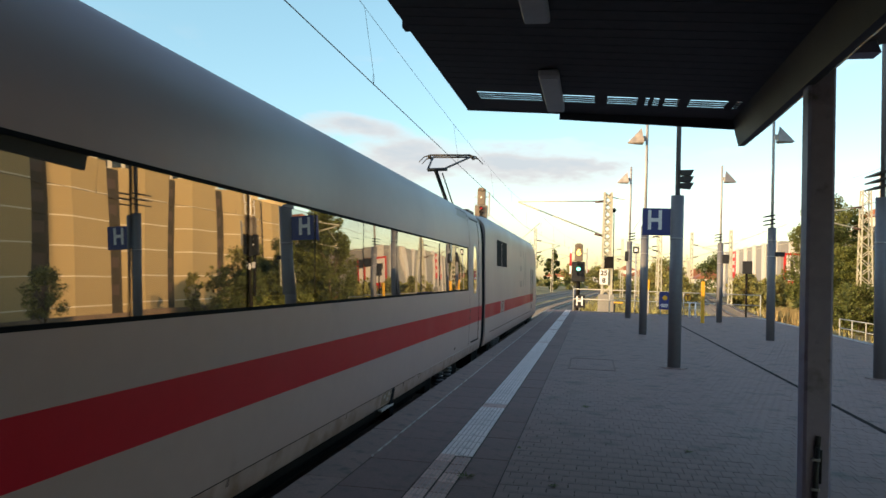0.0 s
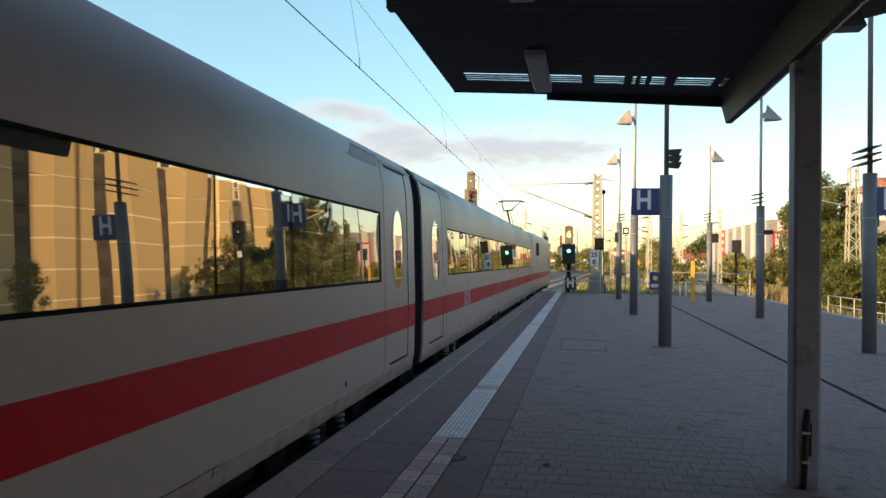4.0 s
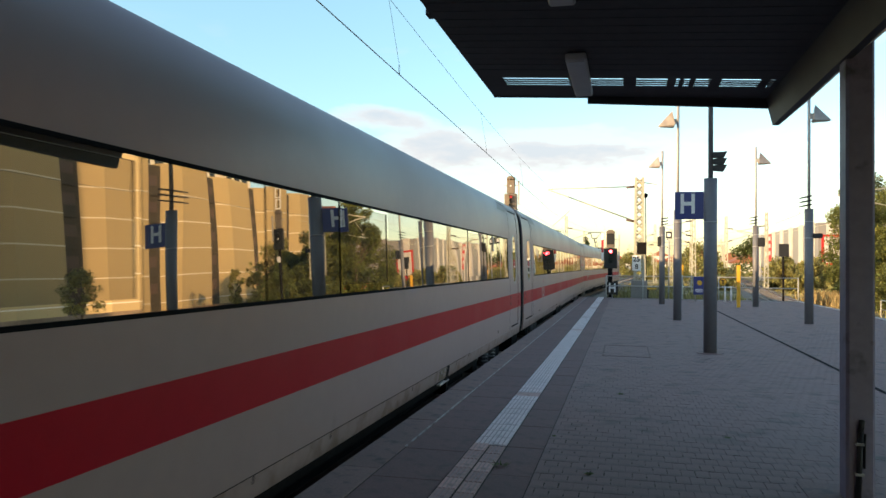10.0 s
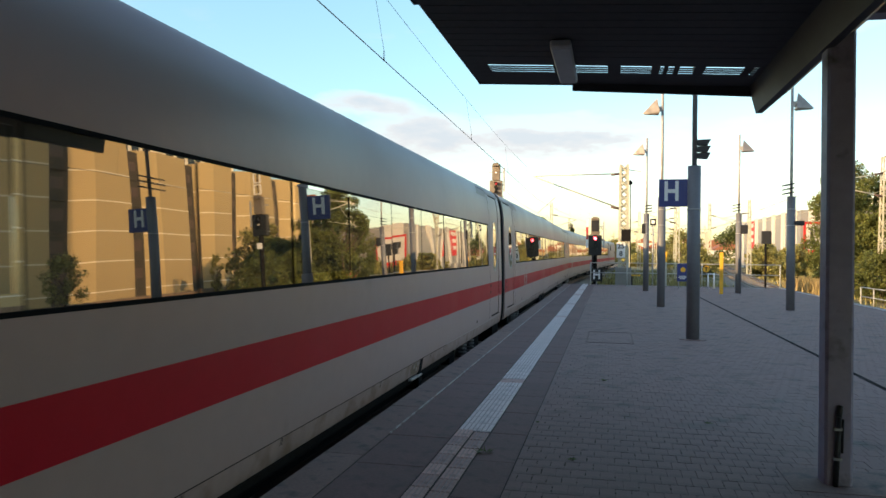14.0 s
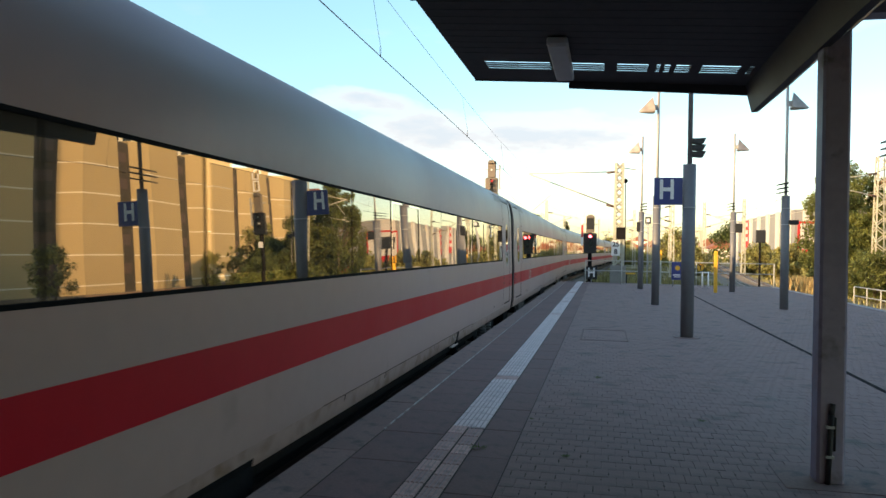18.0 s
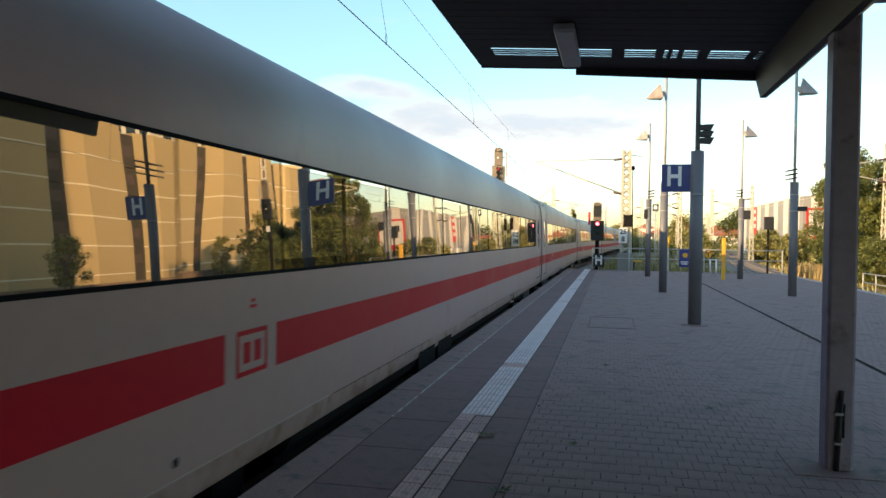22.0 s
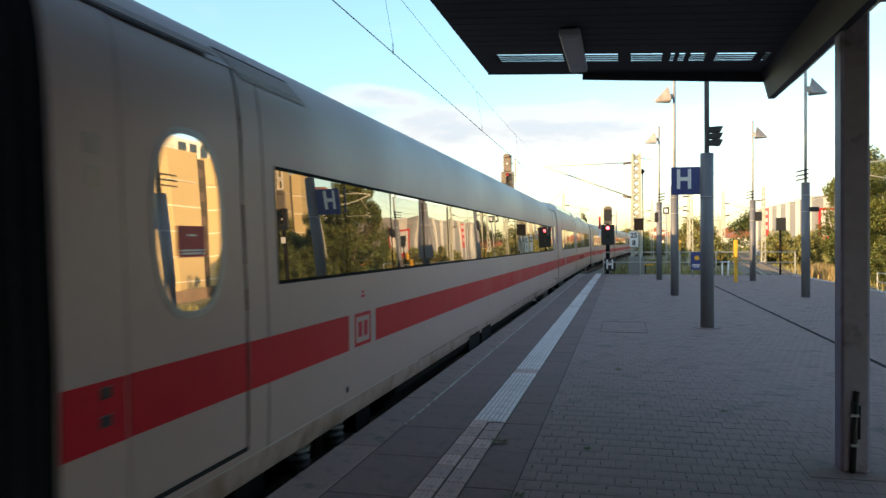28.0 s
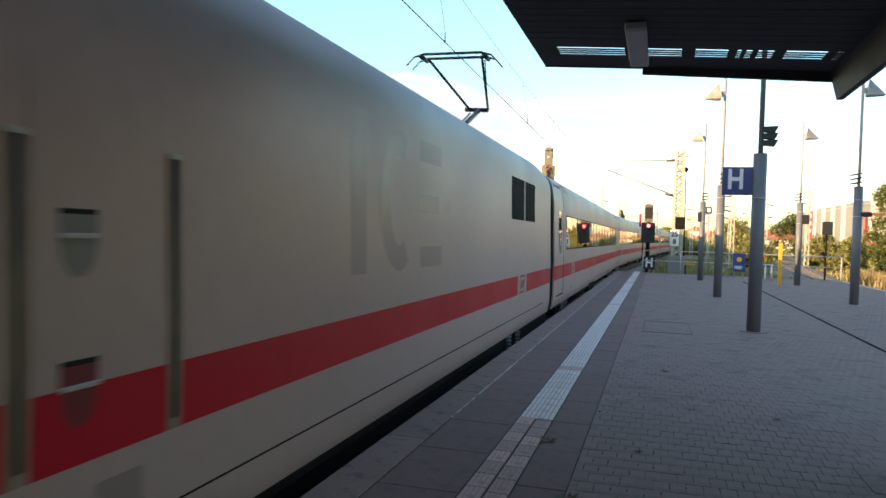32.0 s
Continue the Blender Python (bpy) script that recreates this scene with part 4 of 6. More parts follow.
def fins(bm, x, z, side, w=0.36):
    for k in range(3):
        zz = z + k * 0.13
        a = [bm.verts.new(p) for p in ((x + side * 0.03, -0.1, zz), (x + side * 0.03, 0.1, zz), (x + side * (w - 0.06), 0.1, zz - 0.02), (x + side * (w - 0.06), -0.1, zz - 0.02))]
        b = [bm.verts.new(p) for p in ((x + side * 0.03, -0.1, zz + 0.09), (x + side * 0.03, 0.1, zz + 0.09), (x + side * w, 0.1, zz + 0.1), (x + side * w, -0.1, zz + 0.1))]
        bm.faces.new(a[::-1])
        bm.faces.new(b)
        for i in range(4):
            bm.faces.new((a[i], a[(i + 1) % 4], b[(i + 1) % 4], b[i]))


def stop_post(x, y, side):
    ob = thing("sign_post", "grey-blue steel platform post carrying a blue stop board", "post", (x, y, 0), "platform posts")
    bm = bmesh.new()
    tube(bm, (0, 0, -0.05), (0, 0, 3.46), 0.128, n=24)
    tube(bm, (0, 0, 2.58), (0, 0, 2.6), 0.131, n=24)
    part("lower_post", bm, M_POST, ob, "thick grey-blue lower post")
    bm = bmesh.new()
    tube(bm, (0, 0, 3.46), (0, 0, 8.2), 0.048, n=14)
    part("upper_pole", bm, M_POST, ob, "thin upper pole")
    for z in (2.585,):
        bm = bmesh.new()
        tube(bm, (0, 0, z), (0, 0, z + 0.022), 0.134, n=24)
        part("clamp", bm, M_STEEL, ob, "bright steel clamp ring")
    bm = bmesh.new()
    if side < 0:
        fins(bm, 0, 3.62, 1, 0.3)
    else:
        blades(bm, -0.2, 0.07, 0.4, 3.62)
    part("speaker", bm, M_DARKMETAL, ob, "three stacked dark wedge loudspeakers")
    bm = bmesh.new()
    a, b = sorted((side * 0.13, side * 0.68))
    boxes(bm, a, b, -0.02, 0.02, 2.65, 3.2)
    board = part("stop_board", bm, M_BLUE, ob, "square blue board with a white letter", 0.004)
    lettering("H", 0.54, M_SIGNWHITE, board, pose(side * 0.405 - 0.03, -0.024, 2.94), "white letter", 0.8, bold=0.014)
    lettering("H", 0.54, M_SIGNWHITE, board, pose(side * 0.405 + 0.03, 0.024, 2.94, 0, 0, 180), "white letter", 0.8, bold=0.014)
    bm = bmesh.new()
    for z in (2.81, 3.08):
        boxes(bm, *sorted((side * 0.1, side * 0.2)), -0.012, 0.012, z - 0.02, z + 0.02)
    part("bracket", bm, M_STEEL, ob, "pale bracket")
    bm = bmesh.new()
    tube(bm, (0, 0, -0.01), (0, 0, 0.012), 0.26, n=20)
    part("collar", bm, M_COPING, ob, "mortar collar at the foot")
    return ob


def lamp_post(x, y, side, box=None):
    ob = thing("street_lamp", "tall grey platform lamp with a folded sail-shaped shade", "lamp", (x, y, 0), "platform lamps")
    bm = bmesh.new()
    tube(bm, (0, 0, -0.05), (0, 0, 3.5), 0.125, n=20)
    part("lower_post", bm, M_POST, ob, "thick grey-blue lower post")
    bm = bmesh.new()
    tube(bm, (0, 0, 3.5), (0, 0, 6.92), 0.045, n=12)
    part("upper_pole", bm, M_STEEL, ob, "thin grey pole")
    for z in (2.6, 3.1):
        bm = bmesh.new()
        tube(bm, (0, 0, z), (0, 0, z + 0.02), 0.131, n=20)
        part("clamp", bm, M_STEEL, ob, "bright steel clamp ring")
    bm = bmesh.new()
    blades(bm, *sorted((0.05 * side, -side * 0.24)), 0.2, 3.56)
    part("speaker", bm, M_DARKMETAL, ob, "three stacked dark wedge loudspeakers")
    bm = bmesh.new()
    s = side
    apex = bm.verts.new((s * 0.17, 0, 6.69))
    base = [bm.verts.new(p) for p in ((s * 0.1, -0.2, 6.2), (s * 0.1, 0.2, 6.2), (s * 0.63, 0.0, 6.2))]
    low = [bm.verts.new(p) for p in ((s * 0.14, -0.16, 6.16), (s * 0.14, 0.16, 6.16), (s * 0.54, 0.0, 6.16))]
    for i in range(3):
        bm.faces.new((apex, base[i], base[(i + 1) % 3]))
        bm.faces.new((base[i], base[(i + 1) % 3], low[(i + 1) % 3], low[i]))
    bm.faces.new(low)
    part("shade", bm, M_LAMPHEAD, ob, "folded triangular metal shade")
    bm = bmesh.new()
    boxes(bm, *sorted((s * 0.03, s * 0.2)), -0.05, 0.05, 6.26, 6.42)
    part("arm", bm, M_STEEL, ob, "short lamp arm")
    if box:
        x0, x1, z0, z1 = box
        bm = bmesh.new()
        boxes(bm, x0, x1, -0.14, 0.14, z0, z1)
        part("control_box", bm, M_DARKMETAL, ob, "dark box on the post", 0.015)
    return ob


stop_post(1.645, 15.75, -1)
stop_post(5.42, 15.7, 1)
for px_, py_, s_, box_ in ((1.63, 25.05, -1, None), (1.63, 35.3, -1, (-0.2, -0.05, 2.6, 3.04)), (5.45, 24.9, 1, (0.08, 0.36, 2.61, 2.75)), (5.5, 34.8, 1, (0.06, 0.36, 2.6, 2.99))):
    lamp_post(px_, py_, s_, box_)

# ---- canopy ----
C_END = 8.8


def roof_z(x):
    """The roof falls gently from the track side to the valley over the columns."""
    return 3.71 - 0.055 * (x + 1.53)


canopy = thing("platform_canopy", "dark platform canopy on a row of grey steel columns", "canopy", kind="structure")
slots = ((-1.28, -0.59), (-0.37, -0.03), (0.10, 0.41), (0.49, 0.53), (0.57, 0.63), (0.68, 0.83), (0.93, 1.30), (1.38, 1.43))
y_in, y_out = C_END - 0.90, C_END - 0.55


def sheet(bm, x0, x1, y0, y1, thick):
    prism(bm, [(x0, roof_z(x0)), (x1, roof_z(x1)), (x1, roof_z(x1) + thick), (x0, roof_z(x0) + thick)], y0, y1)


bm = bmesh.new()
sheet(bm, -1.53, 1.5, -40, y_in - 0.5, 0.2)
sheet(bm, -1.53, 1.5, y_in - 0.5, y_in, 0.012)
sheet(bm, -1.53, 1.5, y_out, C_END, 0.012)
edges = [-1.53] + [v for s in slots for v in s] + [1.5]
for k in range(0, len(edges), 2):
    sheet(bm, edges[k], edges[k + 1], y_in, y_out, 0.012)
part("roof_deck", bm, M_CANOPY, canopy, "dark ribbed roof underside")
for k in range(1, 4):
    y = y_in + k * 0.0875
    bm = bmesh.new()
    sheet(bm, -1.45, 1.45, y - 0.021, y + 0.021, 0.008)
    part("grating_bar", bm, M_CANOPY, canopy)
bm = bmesh.new()
for k in range(44):
    y = -1.0 + k * 0.2
    if y < y_in - 0.1:
        sheet(bm, -1.5, 1.45, y - 0.05, y + 0.05, -0.003)
tagged(part("roof_ribs", bm, M_CANOPY, canopy, "shallow ribs of the roof sheet"), kind="stuff")
bm = bmesh.new()
prism(bm, [(-0.43, roof_z(-0.43) - 0.075), (1.52, roof_z(1.52) - 0.1), (1.52, roof_z(1.52)), (-0.43, roof_z(-0.43))], C_END - 0.03, C_END + 0.02)
part("fascia", bm, M_CANOPY, canopy, "dark end fascia")
bm = bmesh.new()
prism(bm, [(-1.53, 3.695), (-1.53, 3.75), (-0.43, 3.69), (-0.43, 3.64)], C_END, C_END + 0.015)
part("edge_trim", bm, M_CANOPY, canopy, "thin end trim")
bm = bmesh.new()
prism(bm, [(1.48, 3.55), (1.5, 3.75), (1.95, 3.75), (1.9, 3.5), (1.62, 3.255), (1.555, 3.255)], -40, C_END)
part("valley_beam", bm, M_CANOPYBEAM, canopy, "grey folded valley beam over the columns")
# outer wing is unseen: added to keep skylight off the train's near side
bm = bmesh.new()
prism(bm, [(1.9, 3.56), (1.9, 3.66), (3.5, 4.0), (5.1, 3.66), (5.5, 3.56), (8.5, 3.78), (8.5, 3.7), (5.5, 3.46), (5.1, 3.56), (3.5, 3.9)], -40, 6.3)
part("roof_wing", bm, M_CANOPY, canopy, "dark roof wing, extended unseen over the rest of the platform")
for y in (5.9, -2, -12, -22):
    bm = bmesh.new()
    boxes(bm, -1.58, -1.5, y - 0.06, y + 0.06, 3.72, 3.83)
    part("edge_bracket", bm, M_CANOPY, canopy, "small bracket at the roof edge")
for y in (6.2, -3.8, -13.8):
    col = thing("canopy_column", "square dark grey steel canopy column, scuffed at the foot", "column", (1.67, y, 0), "canopy columns", "structure")
    bm = bmesh.new()
    boxes(bm, -0.09, 0.105, -0.112, 0.085, -0.04, 3.4)
    part("shaft", bm, M_PILLAR, col, "painted steel shaft", 0.02)
    bm = bmesh.new()
    boxes(bm, -0.34, 0.46, -0.3, 0.34, -0.03, 0.0045)
    part("footing", bm, M_COPING, col, "pale mortar patch round the foot")
    bm = bmesh.new()
    prism(bm, [(-0.1, 3.3), (-0.1, 3.6), (0.37, 3.62), (0.42, 3.5), (0.2, 3.5), (0.112, 3.42)], -0.09, 0.09)
    part("bracket", bm, M_PILLAR, col, "cantilever bracket")
    if y > 0:
        bm = bmesh.new()
        tube(bm, (-0.02, -0.132, 0.0), (0.0, -0.132, 0.52), 0.02, n=10)
        tube(bm, (0.0, -0.132, 0.52), (0.012, -0.12, 0.6), 0.02, n=10)
        part("cable_duct", bm, M_SIGNBLACK, col, "black cable duct up the column")
        bm = bmesh.new()
        tube(bm, (0.026, -0.122, 0.25), (0.03, -0.122, 0.5), 0.009, n=8)
        part("cable", bm, M_SIGNBLACK, col, "thin black cable")
        for z in (0.2, 0.42):
            bm = bmesh.new()
            boxes(bm, -0.038, 0.018, -0.158, -0.11, z, z + 0.018)
            part("clip", bm, M_STEEL, col, "bright steel clip")
for k, y in enumerate((6.88, 3.93, 0.98, -1.97)):
    lamp = thing("ceiling_light", "pale grey fluorescent lamp casing under the canopy, unlit", "lamp", (-0.45, y, roof_z(-0.45)), "canopy lamps")
    bm = bmesh.new()
    boxes(bm, -0.095, 0.095, 0.0, 1.5, -0.085, -0.012)
    part("casing", bm, M_LAMPBOX, lamp, "", 0.015)
    bm = bmesh.new()
    boxes(bm, -0.08, 0.08, 0.04, 1.46, -0.092, -0.083)
    part("diffuser", bm, M_LAMPBOX, lamp, "milky diffuser")

# ---- fence, signals and signs at the platform's end ----
fence = thing("fence", "galvanised tube railing across the platform's end", "fence", (0, 40.6, 0))
for k in range(6):
    x = -0.95 + k * 1.87
    bm = bmesh.new()
    tube(bm, (x, 0, -0.05), (x, 0, 1.18), 0.03)
    part("fence_post", bm, M_RAILING, fence)
for z in (1.18, 0.66):
    bm = bmesh.new()
    tube(bm, (-0.97, 0, z), (8.42, 0, z), 0.026)
    part("rail", bm, M_RAILING, fence)

SHADES = []


def main_signal(x, y, foot, top, label, lit, plate=False):
    """A light signal: mast, two heads, lenses; an inner slide shows or hides a lens."""
    ob = thing("railway_signal", label, "signal", (x, y, foot), "light signals")
    h = top - foot
    bm = bmesh.new()
    tube(bm, (0, 0.2, 0), (0, 0.2, h - 0.3), 0.11, n=12)
    boxes(bm, -0.2, 0.2, 0.02, 0.2, 0.2, 0.9)
    part("mast", bm, M_UNDER, ob, "dark mast")
    bm = bmesh.new()
    boxes(bm, -0.36, 0.36, 0.0, 0.22, h - 2.08, h - 0.96)
    head = part("signal_head", bm, M_SIGNBLACK if lit else M_SIGNALBOX, ob, "black signal screen", 0.02)
    bm = bmesh.new()
    boxes(bm, -0.23, 0.23, 0.0, 0.22, h - 0.94, h)
    speed = part("speed_indicator", bm, M_SIGNALBOX, ob, "dark speed indicator box", 0.02)
    if plate:
        for z0, z1, mat, text in ((1.66, 1.2, M_SIGNWHITE, "white end of the mast plate"), (1.2, 0.5, M_NOTICE, "red middle of the mast plate"), (0.5, 0.1, M_SIGNWHITE, "white end of the mast plate")):
            bm = bmesh.new()
            boxes(bm, -0.5, -0.38, 0.05, 0.08, h - z0 + 0.003, h - z1 - 0.003)
            part("mast_plate", bm, mat, ob, text)
    bm = bmesh.new()
    boxes(bm, 0.42, 0.5, 0.05, 0.12, h - 1.6, h - 0.2)
    for z in (1.9, 1.2, 0.5):
        boxes(bm, -0.42, 0.46, 0.1, 0.14, h - z, h - z + 0.05)
    part("side_bracket", bm, M_STEEL, ob, "grey side bracket")
    bm = bmesh.new()
    prism(bm, [(-0.2, h - 0.12), (0.2, h - 0.12), (0.13, h + 0.05), (-0.13, h + 0.05)], -0.14, 0.2)
    part("visor", bm, M_SIGNALBOX, speed, "sloping visor")
    bm = bmesh.new()
    for z in (-1.15, -1.38, -1.66):
        tube(bm, (0.02, -0.16, h + z + 0.02), (0.02, 0.0, h + z), 0.1, n=14, caps=False)
    part("hood", bm, M_SIGNBLACK, head, "black lens hood")
    return ob, head, speed, h


sig, head, speed, hh = main_signal(-0.77, 42.6, -0.9, 3.64, "black light signal with a speed indicator beside the track", True, True)
lens = bmesh.new()
tube(lens, (0.0, -0.01, hh - 1.15), (0.0, -0.03, hh - 1.15), 0.085, n=16)
part("red_lens", lens, M_RED_ON, head, "glowing red lens")
lens = bmesh.new()
tube(lens, (0.0, -0.01, hh - 1.38), (0.0, -0.03, hh - 1.38), 0.085, n=16)
part("green_lens", lens, M_GREEN_ON, head, "glowing green lens")
lettering("6", 0.48, M_AMBER_ON, speed, pose(0, -0.012, hh - 0.45), "amber figure")


def slide(parent, w, h0):
    bm = bmesh.new()
    boxes(bm, -w, w, -0.004, 0.004, -h0, h0)
    return part("slide", bm, M_SIGNBLACK, parent, "black inner slide")


SHADES.append((slide(head, 0.13, 0.115), lambda low: (0, -0.045, hh - (1.38 if low else 1.15)), False, True))
SHADES.append((slide(speed, 0.2, 0.3), lambda over: (0, -0.026, hh - 0.45 if over else hh - 1.75), False, True))
sig2, head2, speed2, h2_ = main_signal(-6.42, 43.0, -0.9, 6.76, "tall light signal on the far side of the train", False)
lens = bmesh.new()
tube(lens, (0.02, -0.01, h2_ - 1.15), (0.02, -0.03, h2_ - 1.15), 0.075, n=16)
part("red_lens", lens, M_RED_DIM, head2, "dim red lens")
lens = bmesh.new()
tube(lens, (0.02, -0.01, h2_ - 1.48), (0.02, -0.03, h2_ - 1.48), 0.075, n=16)
part("dark_lens", lens, M_SIGNBLACK, head2, "unlit dark lens")
lens = bmesh.new()
tube(lens, (0.0, -0.01, h2_ - 0.5), (0.0, -0.02, h2_ - 0.5), 0.05, n=12)
part("white_lens", lens, M_SIGNWHITE, speed2, "small pale lens")

hb = thing("stop_board", "small black stop board with a white letter at the platform's end", "sign", (-0.645, 41.2, 0))
bm = bmesh.new()
boxes(bm, -0.3, 0.3, -0.02, 0.02, 0.17, 0.85)
bd = part("board", bm, M_SIGNBLACK, hb)
lettering("H", 0.66, M_SIGNWHITE, bd, pose(0, -0.026, 0.51), "white letter", 0.85, bold=0.02)
bm = bmesh.new()
tube(bm, (0, 0.04, 0), (0, 0.04, 0.8), 0.03)
part("stand", bm, M_STEEL, hb)


def lattice_mast(x, y, foot, h, w=0.42, taper=0.55, label="pale painted lattice catenary mast", turn=0.0, thick=1.0, pitch=0.55):
    ob = thing("catenary_mast", label, "mast", (x, y, foot), "catenary masts", turn=turn)
    for sx in (-1, 1):
        for sy in (-1, 1):
            bm = bmesh.new()
            a, b = (sx * w / 2, sy * w / 2, 0), (sx * w / 2 * taper, sy * w / 2 * taper, h)
            tube(bm, a, b, 0.055 * thick, n=4)
            part("leg", bm, M_LATTICE, ob)
    n = int(h / pitch)
    rods = []
    for k in range(n):
        z0, z1 = k * h / n, (k + 1) * h / n
        w0, w1 = w / 2 * (1 - (1 - taper) * z0 / h), w / 2 * (1 - (1 - taper) * z1 / h)
        s = 1 if k % 2 else -1
        for side in (-1, 1):
            if thick > 1:
                rods.append(((-s * w0, side * w0, z0), (s * w1, side * w1, z1), 0.025 * thick))
            rods.append(((s * w0, side * w0, z0), (-s * w1, side * w1, z1), 0.032 * thick))
            rods.append(((side * w0, s * w0, z0), (side * w1, -s * w1, z1), 0.032 * thick))
    if y < 60:
        for a, b, r in rods:
            bm = bmesh.new()
            tube(bm, a, b, r, n=4)
            part("brace", bm, M_LATTICE, ob)
    else:
        bm = bmesh.new()
        for a, b, r in rods:
            tube(bm, a, b, r, n=4)
        tagged(part("bracing", bm, M_LATTICE, ob, "zigzag bracing"), kind="stuff")
    return ob


def cantilever(mast, z, reach, side, up=1.5, tip=0.92):
    bm = bmesh.new()
    tube(bm, (side * 0.15, 0, z), (side * reach, 0, z + tip - 0.02), 0.04, n=8)
    tube(bm, (side * 0.15, 0, z + up), (side * reach, 0, z + tip), 0.035, n=8)
    tube(bm, (side * reach * 0.75, 0, z + 0.7), (side * (reach - 0.3), 0, z - 0.25), 0.02, n=6)
    part("bracket_arm", bm, M_LATTICE, mast, "tubular bracket arm")
    for zz in (z, z + up):
        bm = bmesh.new()
        tube(bm, (side * 0.2, 0, zz), (side * 0.75, 0, zz + (0.12 if zz == z else -0.06)), 0.07, n=8)
        part("insulator", bm, M_INSULATOR, mast, "brown insulator")


m1 = lattice_mast(0.82, 46.0, -0.87, 7.8, 0.52, 0.8, thick=1.8, pitch=0.42)
cantilever(m1, 5.2, 5.4, -1, 2.1, 2.0)
bm = bmesh.new()
boxes(bm, -0.4, 0.1, -0.42, -0.39, 2.3, 3.2)
km = part("distance_board", bm, M_SIGNWHITE, m1, "white distance board with black figures")
lettering("25", 0.4, M_SIGNBLACK, km, pose(-0.15, -0.428, 2.97), "black figures", bold=0.01)
lettering("8", 0.4, M_SIGNBLACK, km, pose(-0.15, -0.428, 2.53), "black figure", bold=0.01)
bm = bmesh.new()
boxes(bm, -0.13, 0.41, -0.45, -0.3, 3.27, 3.97)
part("loudspeaker", bm, M_UNDER, m1, "dark loudspeaker box")
bm = bmesh.new()
boxes(bm, -0.46, 0.46, -0.34, 0.34, 0, 1.72)
part("footing", bm, M_CONCRETE, m1, "weathered concrete footing block", 0.02)
bm = bmesh.new()
tube(bm, (0.42, 0, 0), (0.36, 0, 6.9), 0.028, n=8)
part("weight_guide", bm, M_UNDER, m1, "dark guide of the tension weights")
bm = bmesh.new()
tube(bm, (0.36, -0.05, 6.75), (0.36, 0.05, 6.75), 0.13, n=18)
part("tension_wheel", bm, M_UNDER, m1, "dark tension wheel")
bm = bmesh.new()
tube(bm, (0.1, 0, 7.55), (1.0, 0, 7.4), 0.03, n=6)
part("bracket", bm, M_LATTICE, m1, "short top bracket")
m2 = lattice_mast(17.44, 53.5, -0.87, 9.0, 0.82, 0.6)
cantilever(m2, 6.4, 4.0, -1)
for x, y, s in ((6.6, 78, -1), (8.2, 100, -1), (-6.9, 92, 1), (-7.0, 135, 1), (7.5, 130, -1), (15.0, 88, -1), (3.4, 160, -1), (-12, 110, 1), (10.5, 165, 1), (12.5, 122, -1), (-4.9, 190, 1), (1.2, 210, -1), (6.4, 185, -1), (9.4, 215, 1), (15.2, 200, -1), (20, 170, -1), (24, 210, -1), (4.2, 112, -1), (11.6, 94, 1)):
    m = lattice_mast(x, y, -0.87, 8.6, 0.4)
    cantilever(m, 5.6, 3.0, s)

cap = thing("marker_post", "pale square post with a yellow cap past the railing", "post", (3.01, 43.5, -0.87))
bm = bmesh.new()
boxes(bm, -0.12, 0.12, -0.12, 0.12, 0, 2.1)
part("post", bm, M_RAILING, cap, "pale weathered shaft", 0.01)
bm = bmesh.new()
boxes(bm, -0.135, 0.135, -0.135, 0.135, 2.1, 2.66)
part("cap", bm, M_YELLOW, cap, "yellow cap", 0.01)
hook = thing("cable_marker", "low black post with a yellow bar beside the footing", "post", (1.24, 43.0, -0.87))
bm = bmesh.new()
boxes(bm, -0.04, 0.04, -0.04, 0.04, 0, 1.3)
part("post", bm, M_SIGNBLACK, hook)
bm = bmesh.new()
boxes(bm, -0.04, 0.46, -0.05, 0.05, 1.3, 1.38)
part("bar", bm, M_YELLOW, hook, "short yellow bar")
yp = thing("marker_post", "slim yellow steel marker post", "post", (4.68, 33.9, 0))
bm = bmesh.new()
boxes(bm, -0.07, 0.07, -0.07, 0.07, -0.02, 1.78)
part("post", bm, M_YELLOW, yp, "", 0.01)
bb = thing("notice_board", "blue notice board with an orange disc on a short stand", "sign", (3.545, 38.6, 0))
bm = bmesh.new()
boxes(bm, -0.28, 0.28, -0.02, 0.02, 0.34, 1.22)
board = part("board", bm, M_BLUE, bb)
bm = bmesh.new()
tube(bm, (0, -0.022, 0.92), (0, -0.03, 0.92), 0.12, n=20)
part("disc", bm, M_YELLOW, board, "orange disc")
bm = bmesh.new()
for z, w in ((0.6, 0.2), (0.54, 0.22), (0.48, 0.16)):
    boxes(bm, -w, w * 0.7, -0.026, -0.021, z - 0.016, z + 0.016)
part("text_lines", bm, M_SIGNWHITE, board, "pale lines of small print")
for x in (-0.2, 0.2):
    bm = bmesh.new()
    tube(bm, (x, 0.045, 0), (x, 0.045, 0.7), 0.025)
    part("leg", bm, M_STEEL, bb)
ys_ = thing("warning_sign", "round yellow sign beside a small white trestle", "sign", (4.69, 39.2, 0))
bm = bmesh.new()
tube(bm, (0, -0.03, 0.955), (0, -0.05, 0.955), 0.195, n=24)
disc = part("disc", bm, M_YELLOW, ys_)
bm = bmesh.new()
for k in range(24):
    q0, q1 = 2 * math.pi * k / 24, 2 * math.pi * (k + 1) / 24
    tube(bm, (0.185 * math.cos(q0), -0.052, 0.955 + 0.185 * math.sin(q0)), (0.185 * math.cos(q1), -0.052, 0.955 + 0.185 * math.sin(q1)), 0.014, n=5)
part("rim", bm, M_SIGNBLACK, disc, "black rim")
